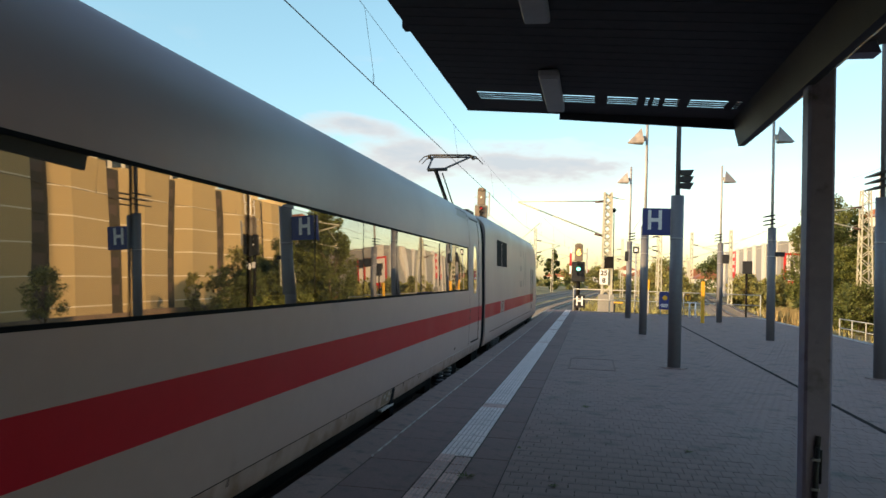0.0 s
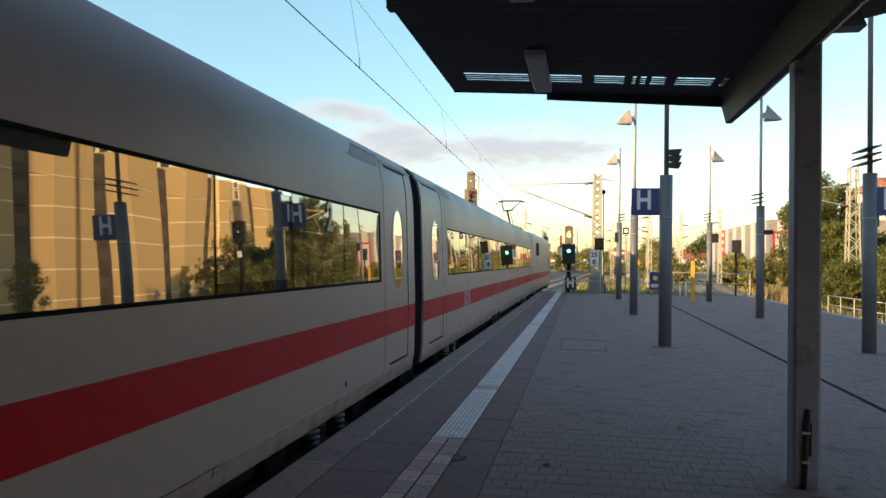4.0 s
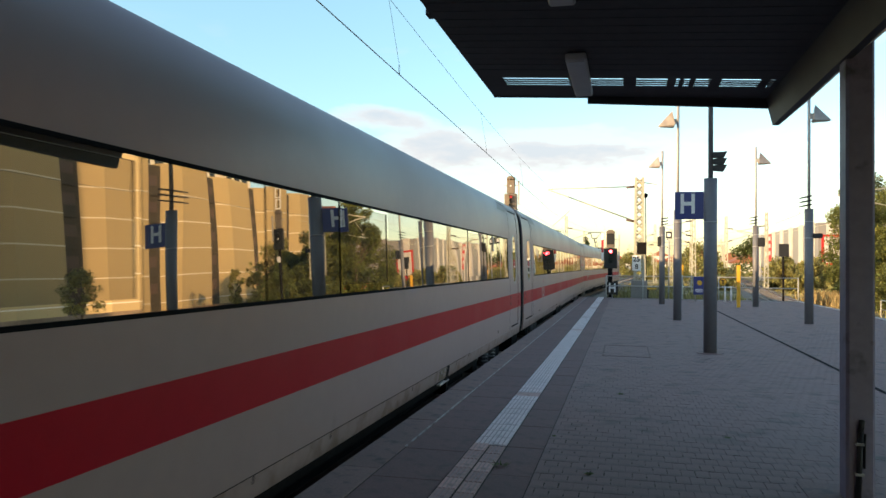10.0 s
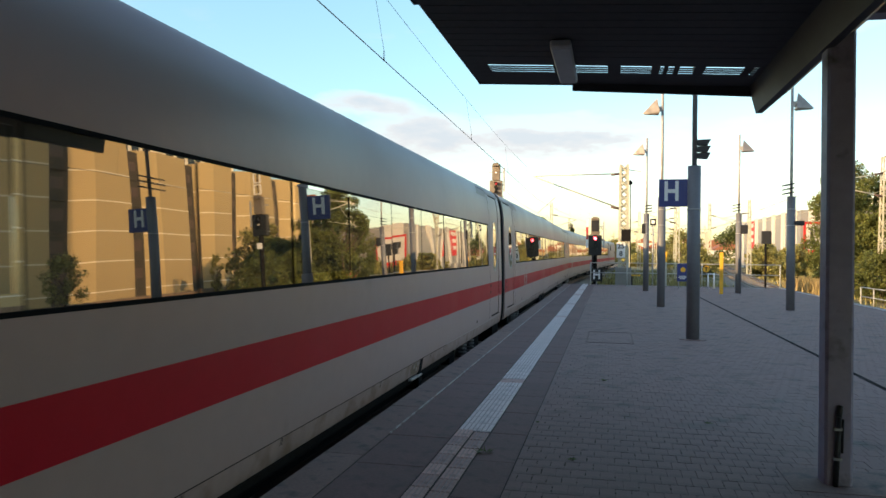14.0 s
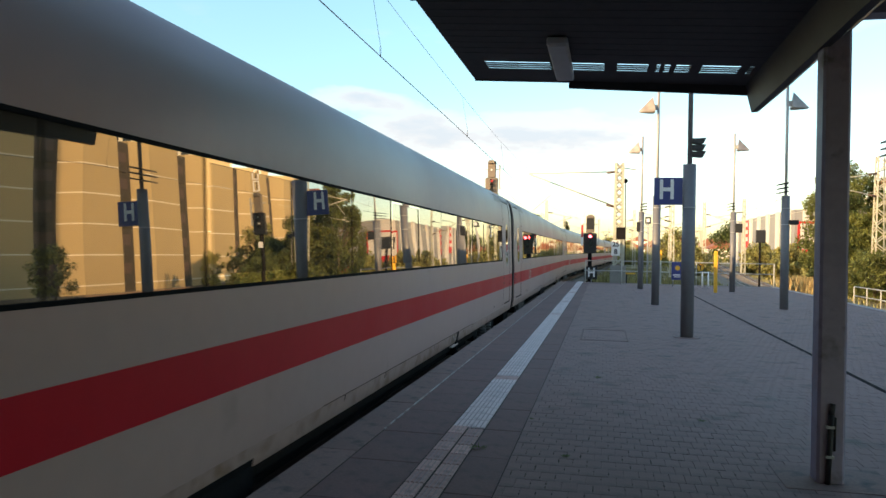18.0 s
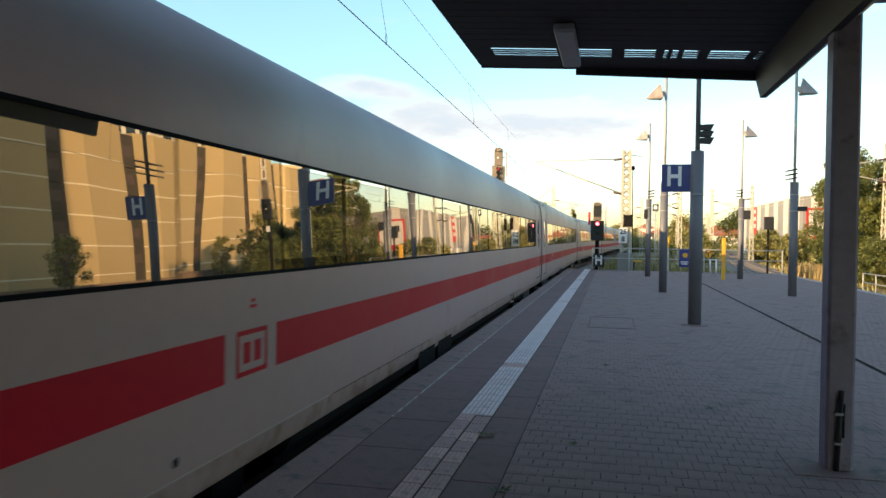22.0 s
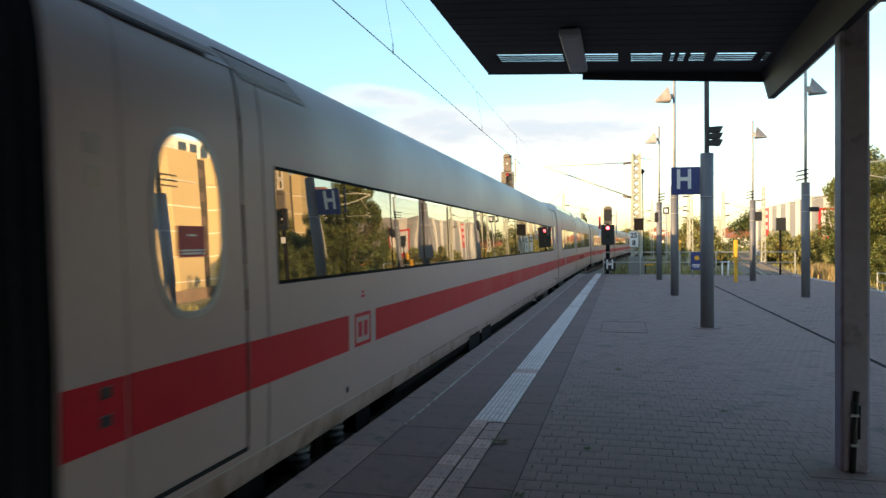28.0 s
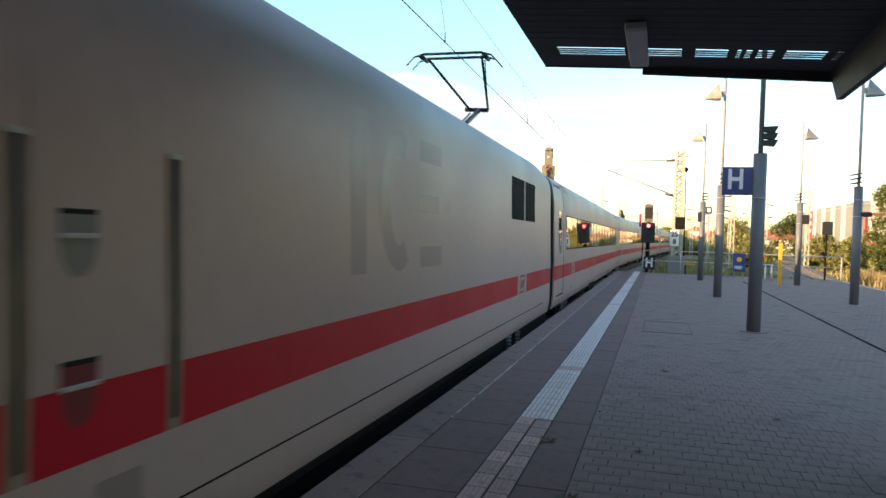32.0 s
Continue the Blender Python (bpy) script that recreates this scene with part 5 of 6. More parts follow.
lettering("T", 0.3, M_SIGNBLACK, disc, pose(0, -0.054, 0.955), "black letter", 1.0, bold=0.01)
bm = bmesh.new()
for x in (0.1, 0.38):
    tube(bm, (x, -0.2, 0), (x, 0, 0.75), 0.03, n=8)
    tube(bm, (x, 0.25, 0), (x, 0, 0.75), 0.03, n=8)
tube(bm, (-0.02, 0, 0.72), (0.42, 0, 0.72), 0.025, n=8)
tube(bm, (0, 0, 0.7), (0, -0.03, 0.95), 0.02, n=8)
part("trestle", bm, M_SIGNWHITE, ys_, "white tube trestle")

bx = thing("box_sign", "dark square signal box on a slim post beyond the platform", "sign", (9.14, 48.0, -0.87))
bm = bmesh.new()
boxes(bm, -0.27, 0.27, -0.15, 0.1, 3.21, 3.98)
part("box", bm, M_DARKMETAL, bx, "", 0.02)
bm = bmesh.new()
tube(bm, (0, 0.14, 0), (0, 0.14, 3.9), 0.06)
part("post", bm, M_UNDER, bx)
sq = thing("square_sign", "small square white sign with a dark frame on a post", "sign", (2.40, 44.0, -0.87))
bm = bmesh.new()
boxes(bm, -0.16, 0.16, -0.02, 0.02, 4.15, 4.53)
pl = part("plate", bm, M_SIGNBLACK, sq)
bm = bmesh.new()
boxes(bm, -0.09, 0.09, -0.026, -0.021, 4.24, 4.44)
part("face", bm, M_SIGNWHITE, pl, "white face")
bm = bmesh.new()
tube(bm, (0, 0.05, 0), (0, 0.05, 4.4), 0.04)
part("post", bm, M_STEEL, sq)
side_fence = thing("fence", "galvanised tube railing beyond the far track", "fence", (12.3, 30.0, -0.87))
for k in range(7):
    bm = bmesh.new()
    tube(bm, (0, k * 1.87, 0), (0, k * 1.87, 1.0), 0.03)
    part("fence_post", bm, M_RAILING, side_fence)
for z in (1.0, 0.55):
    bm = bmesh.new()
    tube(bm, (0, 0, z), (0, 6 * 1.87, z), 0.026)
    part("rail", bm, M_RAILING, side_fence)
sig3, head3, speed3, h3_ = main_signal(12.75, 36.8, -0.87, 5.5, "black light signal beside the far track", True)
for z in (1.2, 1.5):
    bm = bmesh.new()
    tube(bm, (0.0, -0.01, h3_ - z), (0.0, -0.03, h3_ - z), 0.05, n=12)
    part("lens", bm, M_SIGNWHITE, head3, "pale lens")
for k in range(2):
    bm = bmesh.new()
    z = h3_ + 0.12 + k * 0.62
    for x0, x1, z0, z1 in ((-0.19, 0.19, 0, 0.05), (-0.19, 0.19, 0.5, 0.55), (-0.19, -0.14, 0.05, 0.5), (0.14, 0.19, 0.05, 0.5)):
        boxes(bm, x0, x1, 0.02, 0.08, z + z0, z + z1)
    part("lamp_frame", bm, M_SIGNWHITE, sig3, "open white frame over the signal")
bm = bmesh.new()
tube(bm, (0, 0.12, h3_ - 0.4), (0, 0.12, h3_ + 1.3), 0.03, n=8)
part("frame_pole", bm, M_UNDER, sig3, "thin pole carrying the frames")
bm = bmesh.new()
boxes(bm, -0.13, 0.13, -0.03, 0.0, h3_ - 2.75, h3_ - 2.45)
part("plate", bm, M_SIGNWHITE, sig3, "small white plate on the mast")

# ---- tracks ----
def sweep(bm, outline, stations, much):
    """An outline in x and z drawn along a track that bends with bend()."""
    rings = [[bm.verts.new((px_ + much * bend(y), y, pz)) for px_, pz in outline] for y in stations]
    n = len(outline)
    for p, q in zip(rings, rings[1:]):
        for k in range(n):
            bm.faces.new((p[k], p[(k + 1) % n], q[(k + 1) % n], q[k]))
    bm.faces.new(rings[0][::-1])
    bm.faces.new(rings[-1])


for x, y0, y1, much in ((TRACK_X, -80, 420, 1), (10.45, -80, 300, 2), (-8.6, -80, 420, 1)):
    tr_ = thing("track", "worn rails on sleepers in brown ballast", "track", (x, 0, 0), "tracks", "structure")
    stations = [y0, 43.5] + [43.5 + 2.45 * k for k in range(1, 11) if 43.5 + 2.45 * k < y1] + [y1]
    bm = bmesh.new()
    sweep(bm, [(-2.1, -0.89), (-1.5, -0.72), (1.5, -0.72), (2.1, -0.89)], stations, much)
    part("ballast_bed", bm, M_BALLAST, tr_, "brown ballast bed")
    for s in (-1, 1):
        bm = bmesh.new()
        sweep(bm, [(s * 0.75 - 0.07, -0.705), (s * 0.75 - 0.02, -0.67), (s * 0.75 - 0.035, -0.58), (s * 0.75 - 0.035, -0.552), (s * 0.75 + 0.035, -0.552), (s * 0.75 + 0.035, -0.58), (s * 0.75 + 0.02, -0.67), (s * 0.75 + 0.07, -0.705)], stations, much)
        part("rail", bm, M_RAIL, tr_, "steel rail")
    bm = bmesh.new()
    y = 30.0
    while y < min(160, y1):
        d = much * bend(y)
        boxes(bm, d - 1.25, d + 1.25, y - 0.12, y + 0.12, -0.75, -0.695)
        y += 0.62
    tagged(part("sleepers", bm, M_SLEEPER, tr_, "row of concrete sleepers"), kind="stuff")

# overhead line
wire = thing("overhead_line", "dark contact wire and carrying cable with droppers", "cable", kind="structure")


def between(rows, y):
    """A height or offset between the supports, straight from one to the next."""
    for (ya, va), (yb, vb) in zip(rows, rows[1:]):
        if y <= yb:
            return va + (vb - va) * (y - ya) / (yb - ya)
    return rows[-1][1]


STAGGER = ((-70, -0.4), (-8, 0.52), (46, -0.36), (98, 0.35), (150, -0.35), (205, 0.35), (300, -0.3))
CARRY = ((-70, -0.2), (-8, 0.24), (46, -0.44), (98, 0.3), (150, -0.3), (205, 0.3), (300, -0.3))


def cable_z(y):
    u = (y - 27.0 + 27.0) % 54.0 - 27.0
    return 6.1 + 0.0009 * u * u


for x, much in ((TRACK_X, 1), (10.45, 2)):
    bm = bmesh.new()
    line = [(x + much * bend(y) + between(STAGGER, y), y, 4.95) for y in (-60, -8, 20, 46, 52, 60, 68, 98, 150, 205, 300)]
    for a, b in zip(line, line[1:]):
        tube(bm, a, b, 0.008, n=6, caps=False)
    part("contact_wire", bm, M_WIRE, wire, "dark copper contact wire")
    bm = bmesh.new()
    pts = [(x + much * bend(y) + between(CARRY, y), y, cable_z(y)) for y in [-62 + k * 2.2 for k in range(164)]]
    for a, b in zip(pts, pts[1:]):
        tube(bm, a, b, 0.0045, n=5, caps=False)
    part("carrying_cable", bm, M_WIRE, wire, "sagging carrying cable")
    for k in range(13):
        y = -6.0 + k * 9.15
        lo = Vector((x + much * bend(y) + between(STAGGER, y), y, 4.95))
        hi = Vector((x + much * bend(y) + between(CARRY, y), y, cable_z(y)))
        bm = bmesh.new()
        tube(bm, lo + Vector((0, 0, 0.16)), hi, 0.0035, n=5)
        loop = [lo + Vector((0, 0.035 * math.sin(q), 0.085 - 0.085 * math.cos(q))) for q in [2 * math.pi * j / 8 for j in range(9)]]
        for a, b in zip(loop, loop[1:]):
            tube(bm, a, b, 0.004, n=5)
        tube(bm, lo - Vector((0, 0, 0.012)), lo + Vector((0, 0, 0.03)), 0.012, n=6)
        part("dropper", bm, M_WIRE, wire)
# the other tracks' wires, far down the line, with sunlight put into their pale colour
for x, z in ((-8.6, 5.0), (-8.4, 6.3), (14.9, 5.0), (14.7, 6.2), (3.2, 5.6), (6.4, 6.6), (18.5, 5.8), (-12.5, 6.0)):
    bm = bmesh.new()
    pts = [(x + 0.02 * (k - 6) * (x - 4) * 0.1, 52 + k * 22.0, z + (0.5 if k % 3 == 0 and z > 5.5 else 0.0)) for k in range(12)]
    for a, b in zip(pts, pts[1:]):
        tube(bm, a, b, 0.014, n=5, caps=False)
    part("far_wire", bm, M_LATTICE, wire, "pale sunlit wire of another track")
gantry = thing("signal_gantry", "pale lattice gantry across the far tracks", "gantry", (0, 142, -0.87))
for x in (3.6, 17.0):
    bm = bmesh.new()
    boxes(bm, x - 0.18, x + 0.18, -0.18, 0.18, 0, 6.6)
    part("leg", bm, M_LATTICE, gantry)
for z in (6.2, 6.9):
    bm = bmesh.new()
    boxes(bm, 3.4, 17.2, -0.1, 0.1, z, z + 0.14)
    part("beam", bm, M_LATTICE, gantry)
bm = bmesh.new()
for k in range(14):
    tube(bm, (3.5 + k * 0.97, 0, 6.3 if k % 2 else 6.95), (4.47 + k * 0.97, 0, 6.95 if k % 2 else 6.3), 0.05, n=4)
part("bracing", bm, M_LATTICE, gantry, "zigzag bracing")


# ---- trees ----
def tree(x, y, h, r, seed, leaf=M_LEAF, base=-0.87, low=0.12, label="leafy broad tree beside the tracks", count=2600, size=0.2, cat="tree"):
    rnd = random.Random(seed)
    ob = thing("tree", label, cat, (x, y, base), "trees along the tracks")
    bm = bmesh.new()
    tube(bm, (0, 0, 0), (0.05, 0, h * 0.55), 0.06 + h * 0.012, 0.05, n=9)
    limbs = []
    for k in range(9):
        a, z = rnd.uniform(0, 6.28), h * rnd.uniform(0.15, 0.55)
        rr = r * rnd.uniform(0.5, 0.85)
        tip = (rr * math.cos(a), rr * math.sin(a), min(h * 0.95, z + h * rnd.uniform(0.15, 0.4)))
        tube(bm, (0, 0, z), tip, 0.05, 0.015, n=6)
        limbs.append(tip)
    part("trunk", bm, M_BARK, ob, "brown trunk and limbs")
    verts, faces = [], []
    clumps = []
    for k in range(46):
        z = h * rnd.uniform(low, 1.0)
        u = (z / h - low) / (1 - low)
        wide = r * (0.35 + 0.75 * math.sin(math.pi * min(1, 0.12 + 0.85 * u)) ** 0.8) * (1.0 if u < 0.75 else 1.25 - u * 0.55)
        a, q = rnd.uniform(0, 6.28), wide * math.sqrt(rnd.uniform(0.1, 1))
        clumps.append((q * math.cos(a), q * math.sin(a), z, r * rnd.uniform(0.16, 0.36)))
    for k in range(count):
        cx, cy, cz, cr_ = rnd.choice(clumps)
        d = Vector((rnd.gauss(0, 1), rnd.gauss(0, 1), rnd.gauss(0, 0.8)))
        p = Vector((cx, cy, cz)) + d.normalized() * cr_ * rnd.uniform(0.45, 1.1)
        if p.z < 0.05:
            continue
        q = Euler((rnd.uniform(-1.2, 1.2), rnd.uniform(-1.2, 1.2), rnd.uniform(0, 6.28))).to_matrix()
        s = size * rnd.uniform(0.5, 1.2)
        n = len(verts)
        for c in ((-s * 0.5, 0, 0), (0, -s * 0.32, 0.02), (s * 0.6, 0, 0), (0, s * 0.32, 0.02)):
            verts.append(p + q @ Vector(c))
        faces.append((n, n + 1, n + 2, n + 3))
    me = bpy.data.meshes.new("crown")
    me.from_pydata(verts, [], faces)
    me.materials.append(leaf)
    crown = new("crown", me)
    crown.parent = ob
    return ob


rt = random.Random(5)
for k, (x, y, h, r) in enumerate(((16.2, 58, 8.6, 2.1), (18.9, 57.0, 6.6, 1.9), (18.4, 54.5, 4.0, 1.7), (19.0, 62, 8.2, 2.5), (22.5, 60, 4.6, 2.2), (24.5, 64, 5.0, 2.4), (19.6, 69, 8.0, 2.7))):
    tree(x, y, h, r, 11 + k, M_LEAF, low=0.05, count=17000, size=0.2)
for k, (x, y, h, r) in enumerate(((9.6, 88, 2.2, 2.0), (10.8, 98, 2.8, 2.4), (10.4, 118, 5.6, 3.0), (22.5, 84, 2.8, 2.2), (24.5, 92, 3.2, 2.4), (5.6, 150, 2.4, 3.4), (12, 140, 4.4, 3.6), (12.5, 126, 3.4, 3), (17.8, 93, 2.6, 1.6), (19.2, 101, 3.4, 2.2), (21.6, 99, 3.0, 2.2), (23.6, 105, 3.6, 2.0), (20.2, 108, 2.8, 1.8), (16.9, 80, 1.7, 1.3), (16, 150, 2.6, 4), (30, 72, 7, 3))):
    tree(x, y, h, r, 41 + k, M_LEAF_HAZY, low=0.04, count=4500, size=0.38, label="low bushy tree in the evening sun")
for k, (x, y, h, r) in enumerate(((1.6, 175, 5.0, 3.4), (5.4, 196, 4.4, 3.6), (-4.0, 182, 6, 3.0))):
    tree(x, y, h, r, 131 + k, M_LEAF_HAZY, low=0.03, count=4500, size=0.5, label="far sunlit tree behind the tracks")
for k, (x, y, h, r) in enumerate(((-8.7, 170, 8.6, 1.7), (-14, 150, 9, 4), (-20, 165, 10, 4), (26, 165, 8, 4), (40, 160, 9, 5))):
    tree(x, y, h, r, 71 + k, M_LEAF_DARK, low=0.03, count=4500, size=0.5, label="far dark tree behind the tracks")

for k, (x, y, h, r) in enumerate(((14.6, 45.5, 2.6, 1.2), (16.2, 44.0, 3.2, 1.4), (15.4, 48.5, 2.8, 1.4), (17.6, 47.5, 3.6, 1.5), (15.0, 40.8, 1.9, 1.1))):
    tree(x, y, h, r, 111 + k, M_LEAF, low=0.03, count=5200, size=0.16, label="dense olive-green bush beyond the far track", cat="bush")
tree(33.0, 68.2, 4.3, 0.95, 91, M_LEAF_HAZY, low=0.1, count=2600, size=0.2, label="slim young tree before the house")
tree(31.5, 44.6, 4.4, 1.5, 92, M_LEAF_HAZY, low=0.34, count=2600, size=0.2, label="small round tree before the house")

# a far belt of bushes and trees that closes the horizon
verts, faces, rnd = [], [], random.Random(17)
for k in range(150):
    cx, cy = rnd.uniform(-90, 130), rnd.uniform(185, 290)
    if -16 < cx < 14 and cy < 230:
        continue
    wide, tall = rnd.uniform(3, 6), rnd.uniform(1.8, 5.0) * (0.5 if -20 < cx < 36 else 1.0)
    for j in range(110):
        a, u = rnd.uniform(0, 6.28), rnd.uniform(0, 1)
        q = wide * math.sqrt(1 - 0.85 * u * u) * rnd.uniform(0.6, 1.05)
        p = Vector((cx + q * math.cos(a), cy + q * math.sin(a), -0.8 + tall * u))
        e = Euler((rnd.uniform(-1.3, 1.3), rnd.uniform(-1.3, 1.3), rnd.uniform(0, 6.28))).to_matrix()
        s = rnd.uniform(0.6, 1.5)
        n = len(verts)
        for c in ((-s * 0.5, 0, 0), (0, -s * 0.4, 0.1), (s * 0.6, 0, 0), (0, s * 0.4, 0.1)):
            verts.append(p + e @ Vector(c))
        faces.append((n, n + 1, n + 2, n + 3))
me = bpy.data.meshes.new("far_woods")
me.from_pydata(verts, [], faces)
me.materials.append(M_LEAF_HAZY)
tagged(new("far_woods", me), "far belt of sunlit bushes and trees", "trees", kind="stuff")

# tufts of dry grass along the tracks
verts, faces, rnd = [], [], random.Random(3)
for k in range(9000):
    x, y = rnd.choice((rnd.uniform(-1.4, 8.6), rnd.uniform(12.6, 30.0), rnd.uniform(12.6, 30.0))), rnd.uniform(42.5, 110)
    if x > 12:
        y = rnd.uniform(15, 110)
    h, a = rnd.uniform(0.1, 0.38), rnd.uniform(0, 6.28)
    n = len(verts)
    w = 0.05
    dx, dy = w * math.cos(a), w * math.sin(a)
    verts += [(x - dx, y - dy, -0.88), (x + dx, y + dy, -0.88), (x + rnd.uniform(-0.1, 0.1), y + rnd.uniform(-0.1, 0.1), -0.87 + h)]
    faces.append((n, n + 1, n + 2))
for k in range(5000):
    x, y = rnd.uniform(-1.2, 8.4), 42.3 + 26 * rnd.random() ** 2
    h, a = rnd.uniform(0.15, 0.75) * (0.5 + 0.5 * rnd.random()), rnd.uniform(0, 6.28)
    n, w = len(verts), rnd.uniform(0.04, 0.1)
    dx, dy = w * math.cos(a), w * math.sin(a)
    verts += [(x - dx, y - dy, -0.88), (x + dx, y + dy, -0.88), (x + rnd.uniform(-0.15, 0.15), y + rnd.uniform(-0.15, 0.15), -0.87 + h)]
    faces.append((n, n + 1, n + 2))
me = bpy.data.meshes.new("grass")
me.from_pydata(verts, [], faces)
me.materials.append(M_GRASS)
tagged(new("grass", me), "dry yellow grass tufts beside the tracks", "grass", kind="stuff")


verts, faces, rnd = [], [], random.Random(29)
for k in range(2000):
    x, y = rnd.gauss(13.6, 0.45), rnd.gauss(56, 2.6)
    if abs(x - 13.6) > 0.9 or y > 64 or y < 49:
        continue
    h, a, w = rnd.uniform(0.35, 1.15), rnd.uniform(0, 6.28), rnd.uniform(0.02, 0.05)
    n = len(verts)
    verts += [(x - w * math.cos(a), y - w * math.sin(a), -0.88), (x + w * math.cos(a), y + w * math.sin(a), -0.88), (x + rnd.uniform(-0.3, 0.3), y + rnd.uniform(-0.3, 0.3), -0.87 + h)]
    faces.append((n, n + 1, n + 2))
me = bpy.data.meshes.new("straw")
me.from_pydata(verts, [], faces)
me.materials.append(M_STRAW)
tagged(new("straw", me), "tall dry straw-coloured grass by the far track", "grass", kind="stuff")


# ---- houses ----
def apartment_house():
    """A long rendered house beyond the tracks, with recessed balcony shafts between bays."""
    x0, foot, top, first, step = 41.1, -0.87, 15.2, 21.0, 11.2
    ob = thing("apartment_building", "long sand-coloured house with dark recessed balcony shafts and pale bands", "building")
    back, front = x0 + 1.3, x0
    for n in range(8):
        a = first + n * step
        y0, y1, y2 = a + 3.75, a + 5.7, a + step
        bm = bmesh.new()
        ring = [(x0 + 6, y0), (back, y0), (front, y1), (front, y2), (back, y2), (x0 + 6, y2)]
        lo, hi = [bm.verts.new((x, y, foot)) for x, y in ring], [bm.verts.new((x, y, top)) for x, y in ring]
        for i in range(6):
            bm.faces.new((lo[i], lo[(i + 1) % 6], hi[(i + 1) % 6], hi[i]))
        bm.faces.new(hi)
        wall = part("wall", bm, M_FACADE, ob, "sand-coloured rendered bay")
        for k in range(5):
            z = 0.9 + k * 2.72
            for (xa, ya), (xb, yb) in zip(ring[1:3], ring[2:4]):
                bm = bmesh.new()
                length = math.hypot(xb - xa, yb - ya)
                q = pose((xa + xb) / 2, (ya + yb) / 2, z, 0, 0, math.degrees(math.atan2(-(xb - xa), yb - ya)))
                boxes(bm, -0.025, 0.025, -length / 2, length / 2, -0.05, 0.05, q)
                part("band", bm, M_BAND, wall, "pale band")
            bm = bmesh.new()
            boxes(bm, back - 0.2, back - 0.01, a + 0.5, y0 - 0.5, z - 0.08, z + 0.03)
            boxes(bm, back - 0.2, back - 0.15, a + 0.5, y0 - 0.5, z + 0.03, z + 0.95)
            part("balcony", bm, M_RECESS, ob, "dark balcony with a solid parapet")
            bm = bmesh.new()
            boxes(bm, back - 0.05, back - 0.005, a + 0.6, y0 - 0.6, z + 0.1, z + 2.0)
            part("window", bm, M_INSULATOR, ob, "dark balcony window")
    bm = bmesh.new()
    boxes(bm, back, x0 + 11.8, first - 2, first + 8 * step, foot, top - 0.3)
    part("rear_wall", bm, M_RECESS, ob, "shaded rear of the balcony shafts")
    bm = bmesh.new()
    boxes(bm, front, x0 + 6, 0, first, foot, top)
    part("wall", bm, M_FACADE, ob, "sand-coloured end bay")
    for k in range(4):
        bm = bmesh.new()
        y = first + 38 + k * 9.5
        boxes(bm, x0 + 3.2, x0 + 9, y, y + 7.5, top - 0.3, top + 2.2)
        pent = part("penthouse", bm, M_BAND, ob, "set-back pale top floor")
        for j in range(3):
            bm = bmesh.new()
            boxes(bm, x0 + 3.15, x0 + 3.22, y + 0.6 + j * 2.3, y + 2.1 + j * 2.3, top + 0.3, top + 1.8)
            part("window", bm, M_HOUSEGLASS, pent, "top floor window")
    bm = bmesh.new()
    boxes(bm, 35.6, 35.9, 2, 104, foot, 0.25)
    one_mesh("boundary_wall", bm, M_GARDENWALL, "low brown boundary wall before the house", "wall", "structure")
    return ob


apartment_house()


def shed_hall():
    x0, x1, y0, y1, foot, top = 25.5, 60, 111.0, 160.0, -0.87, 7.85
    ob = thing("warehouse", "grey and white market hall with red signs", "building")
    bm = bmesh.new()
    boxes(bm, x0, x1, y0, y1, foot, top)
    wall = part("wall", bm, M_SHEDWALL, ob, "grey panel walls")
    for k in range(7):
        y = y0 + 3 + k * 7.0
        bm = bmesh.new()
        boxes(bm, x0 - 0.25, x0 + 0.05, y - 0.9, y + 0.9, foot, top + 0.15)
        part("pilaster", bm, M_SHEDWHITE, wall, "white pilaster")
    for k in range(4):
        bm = bmesh.new()
        boxes(bm, x0 + 1 + k * 9, x0 + 3 + k * 9, y0 - 0.25, y0 + 0.05, foot, top + 0.15)
        part("pilaster", bm, M_SHEDWHITE, wall, "white pilaster")
    bm = bmesh.new()
    boxes(bm, x0 - 0.3, x0 - 0.1, 143.0, 147.0, 2.8, 7.6)
    sign = part("sign", bm, M_SHEDRED, ob, "tall red sign")
    bm = bmesh.new()
    for z in (3.9, 5.2, 6.5):
        boxes(bm, x0 - 0.34, x0 - 0.31, 143.6, 146.4, z, z + 0.7)
    part("sign_bar", bm, M_SHEDWHITE, sign, "pale bars on the sign")
    bm = bmesh.new()
    boxes(bm, x0 + 0.3, x0 + 4.1, y0 - 0.5, y0 - 0.3, 0.9, 6.2)
    sign = part("sign", bm, M_SHEDRED, ob, "white board in a red frame")
    bm = bmesh.new()
    boxes(bm, x0 + 0.6, x0 + 3.8, y0 - 0.56, y0 - 0.51, 2.4, 5.9)
    part("sign_face", bm, M_SHEDWHITE, sign, "white sign face")
    bm = bmesh.new()
    for k in range(4):
        boxes(bm, x0 + 1.1 + k * 0.52, x0 + 1.5 + k * 0.52, y0 - 0.6, y0 - 0.565, 4.3, 5.2)
    part("sign_bar", bm, M_SIGNBLACK, sign, "dark bars on the sign")
    bm = bmesh.new()
    boxes(bm, x0 + 3, x0 + 12, y0 - 4, y0 - 0.1, 0.0, 1.2)
    part("awning", bm, M_SHEDRED, ob, "red awning")
    return ob


shed_hall()


